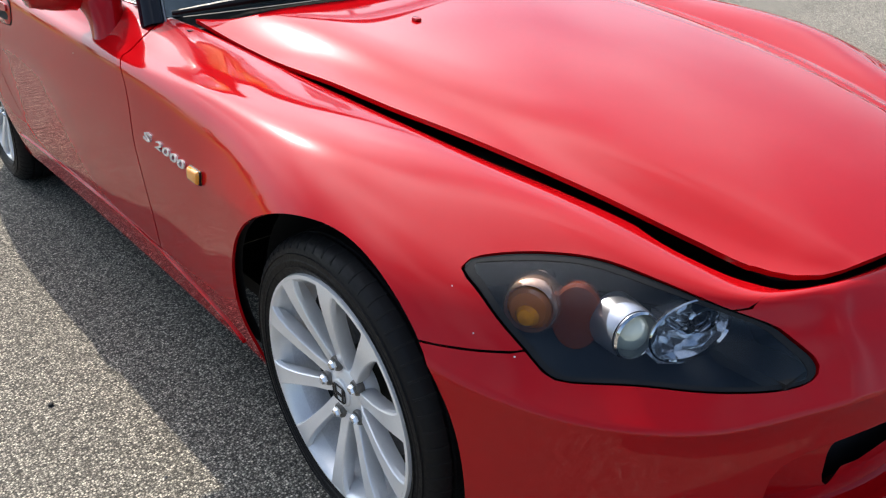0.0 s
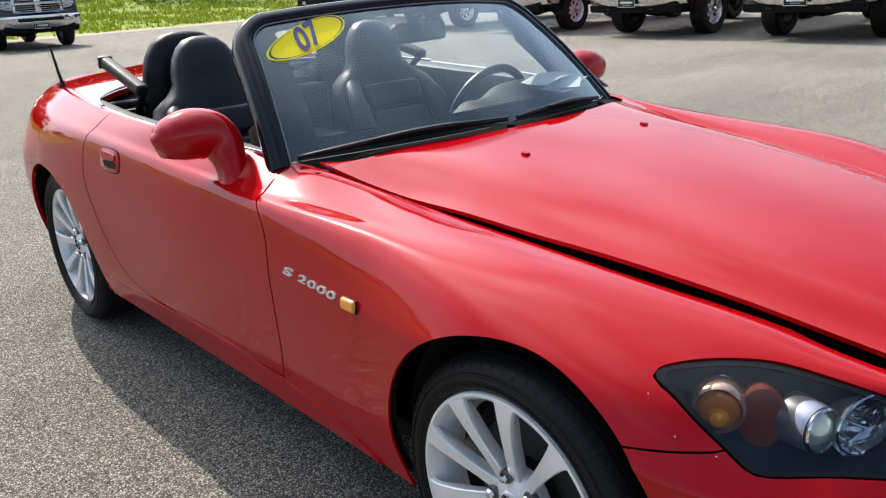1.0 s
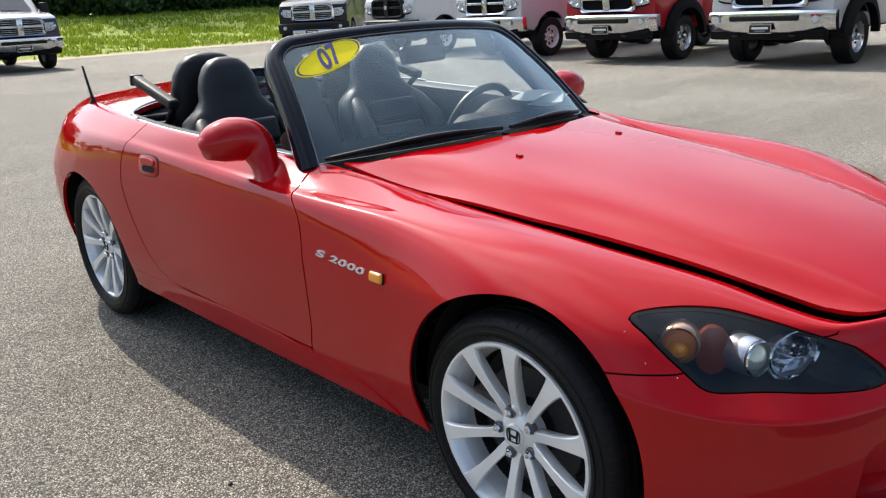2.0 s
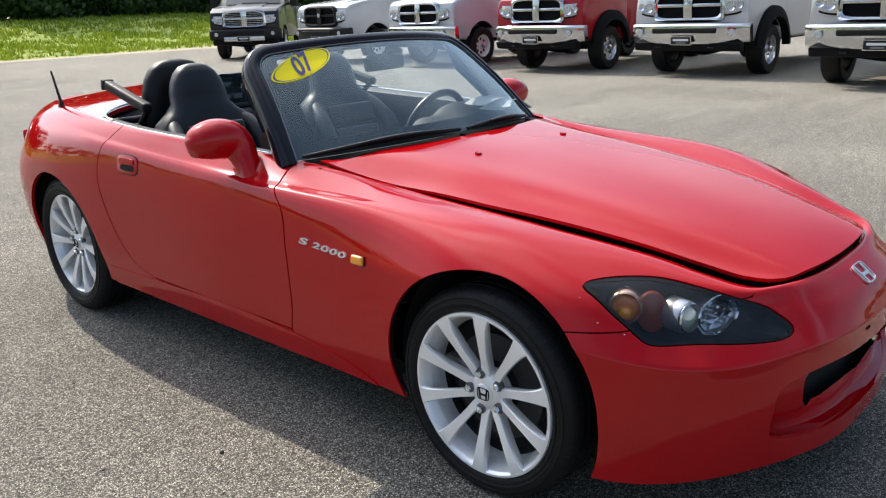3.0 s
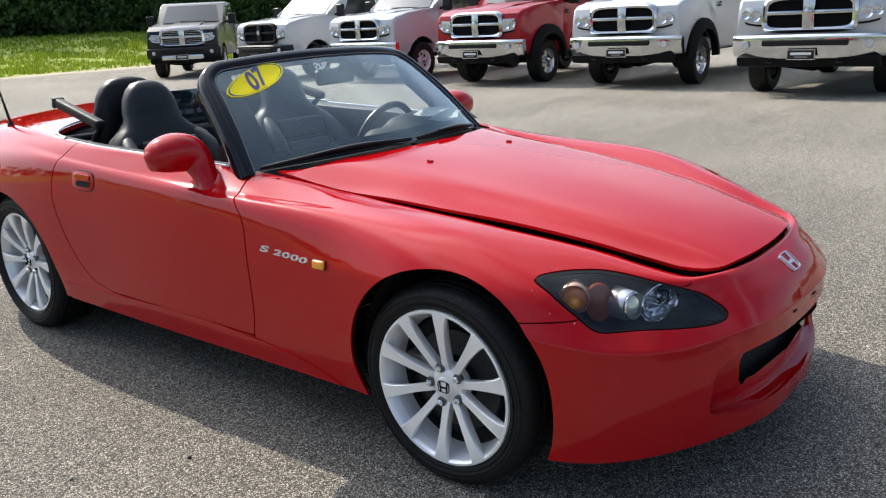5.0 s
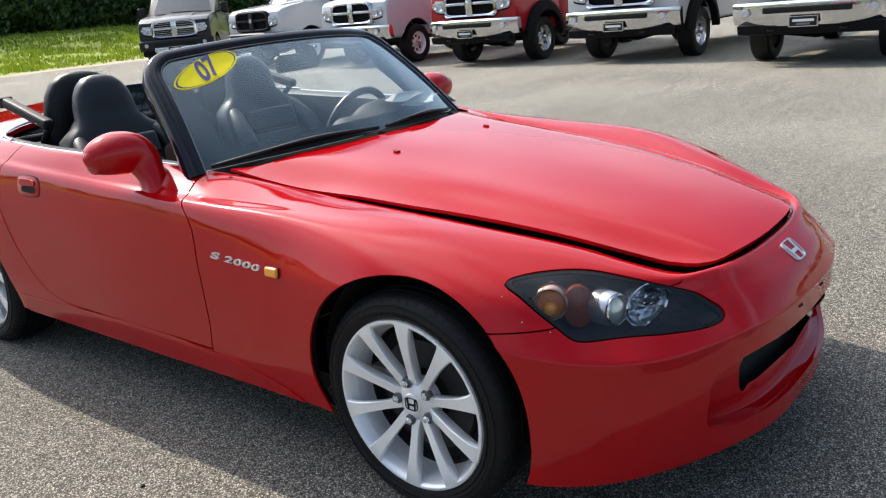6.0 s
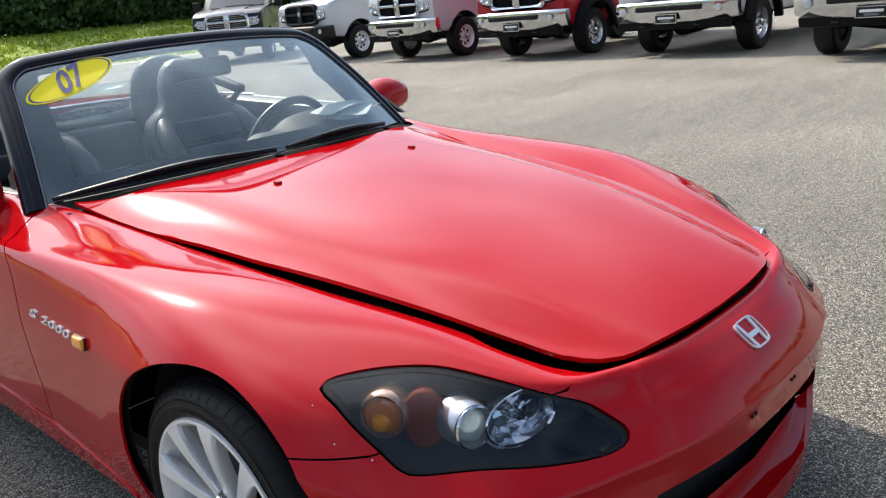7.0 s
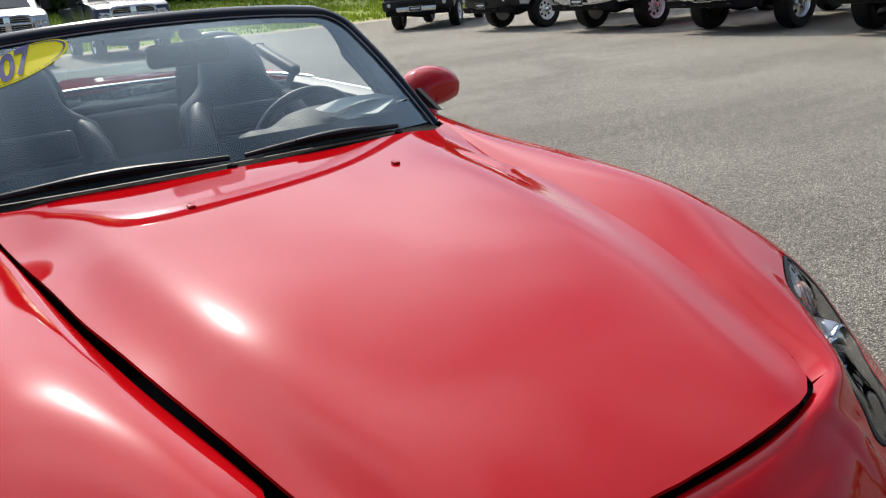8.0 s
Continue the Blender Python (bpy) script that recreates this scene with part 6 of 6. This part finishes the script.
def leaf_material(name, c1, c2):
    m = bpy.data.materials.new(name)
    m.use_nodes = True
    nt = m.node_tree
    b = nt.nodes["Principled BSDF"]
    geo, ramp = nt.nodes.new("ShaderNodeNewGeometry"), nt.nodes.new("ShaderNodeValToRGB")
    ramp.color_ramp.elements[0].color, ramp.color_ramp.elements[1].color = (*c1, 1), (*c2, 1)
    nt.links.new(geo.outputs["Random Per Island"], ramp.inputs["Fac"])
    nt.links.new(ramp.outputs["Color"], b.inputs["Base Color"])
    b.inputs["Roughness"].default_value = 0.6
    tr, mix = nt.nodes.new("ShaderNodeBsdfTranslucent"), nt.nodes.new("ShaderNodeMixShader")
    mix.inputs[0].default_value = 0.35
    nt.links.new(ramp.outputs["Color"], tr.inputs["Color"])
    nt.links.new(b.outputs[0], mix.inputs[1])
    nt.links.new(tr.outputs[0], mix.inputs[2])
    nt.links.new(mix.outputs[0], nt.nodes["Material Output"].inputs["Surface"])
    return m


GRASS = leaf_material("grass_blades", (0.15, 0.24, 0.015), (0.36, 0.43, 0.035))
LEAF = leaf_material("leaves", (0.025, 0.06, 0.012), (0.08, 0.15, 0.03))
BARK = material("bark", (0.09, 0.07, 0.055), rough=0.9, bump=0.8, bump_scale=30, vary=0.3)

# grass in tufts, thin at the sandy edge
rnd = random.Random(5)
gv, gf = [], []
for _ in range(26000):
    x = rnd.uniform(-6, 40)
    t = rnd.uniform(0.6, 24) * rnd.random() ** .35
    dens = min(1, max(0, (t - .8) / 2.5)) * (0.6 + 1.1 * noise.noise((x * .5, t * .5, 2)))
    if rnd.random() > dens + (.05 if t > .8 else 0):
        continue
    y = verge_edge(x) + t
    z = verge_height(x, y)
    h = rnd.uniform(.06, .20) * (1.5 if noise.noise((x * .3, t * .4, 9)) > .25 else 1)
    for _k in range(3):
        a, w = rnd.uniform(0, 6.28), rnd.uniform(.02, .05)
        dx, dy = math.cos(a) * w, math.sin(a) * w
        lx, ly = rnd.uniform(-.06, .06), rnd.uniform(-.06, .06)
        ox, oy = rnd.uniform(-.08, .08), rnd.uniform(-.08, .08)
        k = len(gv)
        gv += [(x + ox - dx, y + oy - dy, z - .01), (x + ox + dx, y + oy + dy, z - .01), (x + ox + lx, y + oy + ly, z + h)]
        gf.append((k, k + 1, k + 2))
grass = part("grass", (gv, gf), GRASS)
tagged(grass, "sunlit green grass tufts on the bank", "grass", kind="stuff")


def leaf_crown(seed, height, radius, leaves, size, low=.15):
    """Many small leaves in uneven clumps."""
    r = random.Random(seed)
    clumps = []
    for _ in range(34):
        a, q = r.uniform(0, 6.28), r.random() ** .5
        h = r.uniform(low, 1)
        w = radius * (1 - .55 * abs(h - .5) * 1.6) * q
        clumps.append((w * math.cos(a), w * math.sin(a), h * height, r.uniform(.25, .5) * radius))
    v, f = [], []
    for _ in range(leaves):
        cx, cy, cz, cr = r.choice(clumps)
        d = Vector((r.gauss(0, 1), r.gauss(0, 1), r.gauss(0, .8))).normalized() * cr * r.uniform(.6, 1.05)
        p = Vector((cx, cy, cz)) + d
        n = (d.normalized() + Vector((r.uniform(-.8, .8), r.uniform(-.8, .8), r.uniform(-.4, 1)))).normalized()
        a = n.orthogonal().normalized()
        b = n.cross(a)
        s = size * r.uniform(.6, 1.3)
        k = len(v)
        v += [tuple(p - a * s), tuple(p + b * s * .6), tuple(p + a * s), tuple(p - b * s * .6)]
        f.append((k, k + 1, k + 2, k + 3))
    return v, f


def tree(seed, height):
    t = tagged(new("tree"), "leafy green broadleaf tree behind the grass bank", "tree", group="trees behind the bank")
    r = random.Random(seed)
    pts = [(0, 0, -.3), (r.uniform(-.1, .1), r.uniform(-.1, .1), height * .25), (r.uniform(-.3, .3), r.uniform(-.3, .3), height * .55), (r.uniform(-.4, .4), r.uniform(-.4, .4), height * .85)]
    limbs = [tube(pts, [.20, .15, .10, .03], 9)]
    for k in range(7):
        a, h = r.uniform(0, 6.28), r.uniform(.25, .7) * height
        limbs.append(tube([(0, 0, h), (math.cos(a) * 1.0, math.sin(a) * 1.0, h + .9), (math.cos(a) * 1.9, math.sin(a) * 1.9, h + 1.6)], [.07, .05, .02], 6))
    part("trunk", joined(*limbs), BARK, t)
    part("crown", leaf_crown(seed, height, height * .36, 3800, .19, .0), LEAF, t, sharp=180)
    return t


kinds = [tree(11, 8.5), tree(12, 7.0), tree(13, 9.5)]
rnd = random.Random(21)
spots = []
for i in range(40):
    x = -8 + 1.45 * i + rnd.uniform(-.5, .5)
    spots.append((x, 50.0 + rnd.uniform(-1.5, 2.5) + (2.5 if i % 2 else 0)))
for i, (x, y) in enumerate(spots):
    z = verge_height(x, y)
    mt = Matrix.Translation((x, y, z)) @ Matrix.Rotation(rnd.uniform(0, 6.28), 4, "Z")
    if i < 3:
        kinds[i].matrix_world = mt
    else:
        copy_thing(kinds[i % 3], mt)
# undergrowth at the wood's foot, and the far wood all round
v, f = [], []
for i in range(70):
    x = -10 + .85 * i + rnd.uniform(-.4, .4)
    y = 48.0 + rnd.uniform(-1, 1.2)
    cv, cf = leaf_crown(100 + i % 6, rnd.uniform(1.4, 3.4), rnd.uniform(.9, 1.5), 380, .16, 0)
    z = verge_height(x, y)
    cv = [(px + x, py + y, pz + z - .1) for px, py, pz in cv]
    v, f = v + cv, f + [tuple(q + len(v) for q in face) for face in cf]
under = part("undergrowth", (v, f), LEAF, sharp=180)
tagged(under, "dense green undergrowth along the wood's foot", "shrubs", kind="stuff")
v, f = [], []
for i in range(300):
    a = 2 * math.pi * i / 300 + rnd.uniform(-.01, .01)
    R = rnd.uniform(120, 150)
    x, y = R * math.cos(a), R * math.sin(a)
    if y > 40 and -30 < x < 90:
        continue
    cv, cf = leaf_crown(200 + i % 8, rnd.uniform(6, 11), rnd.uniform(2.5, 4), 110, .75, 0)
    k = len(v)
    v += [(px + x, py + y, pz) for px, py, pz in cv]
    f += [tuple(q + k for q in face) for face in cf]
far = part("far_wood", (v, f), LEAF, sharp=180)
tagged(far, "distant line of green trees round the lot", "trees", kind="stuff")
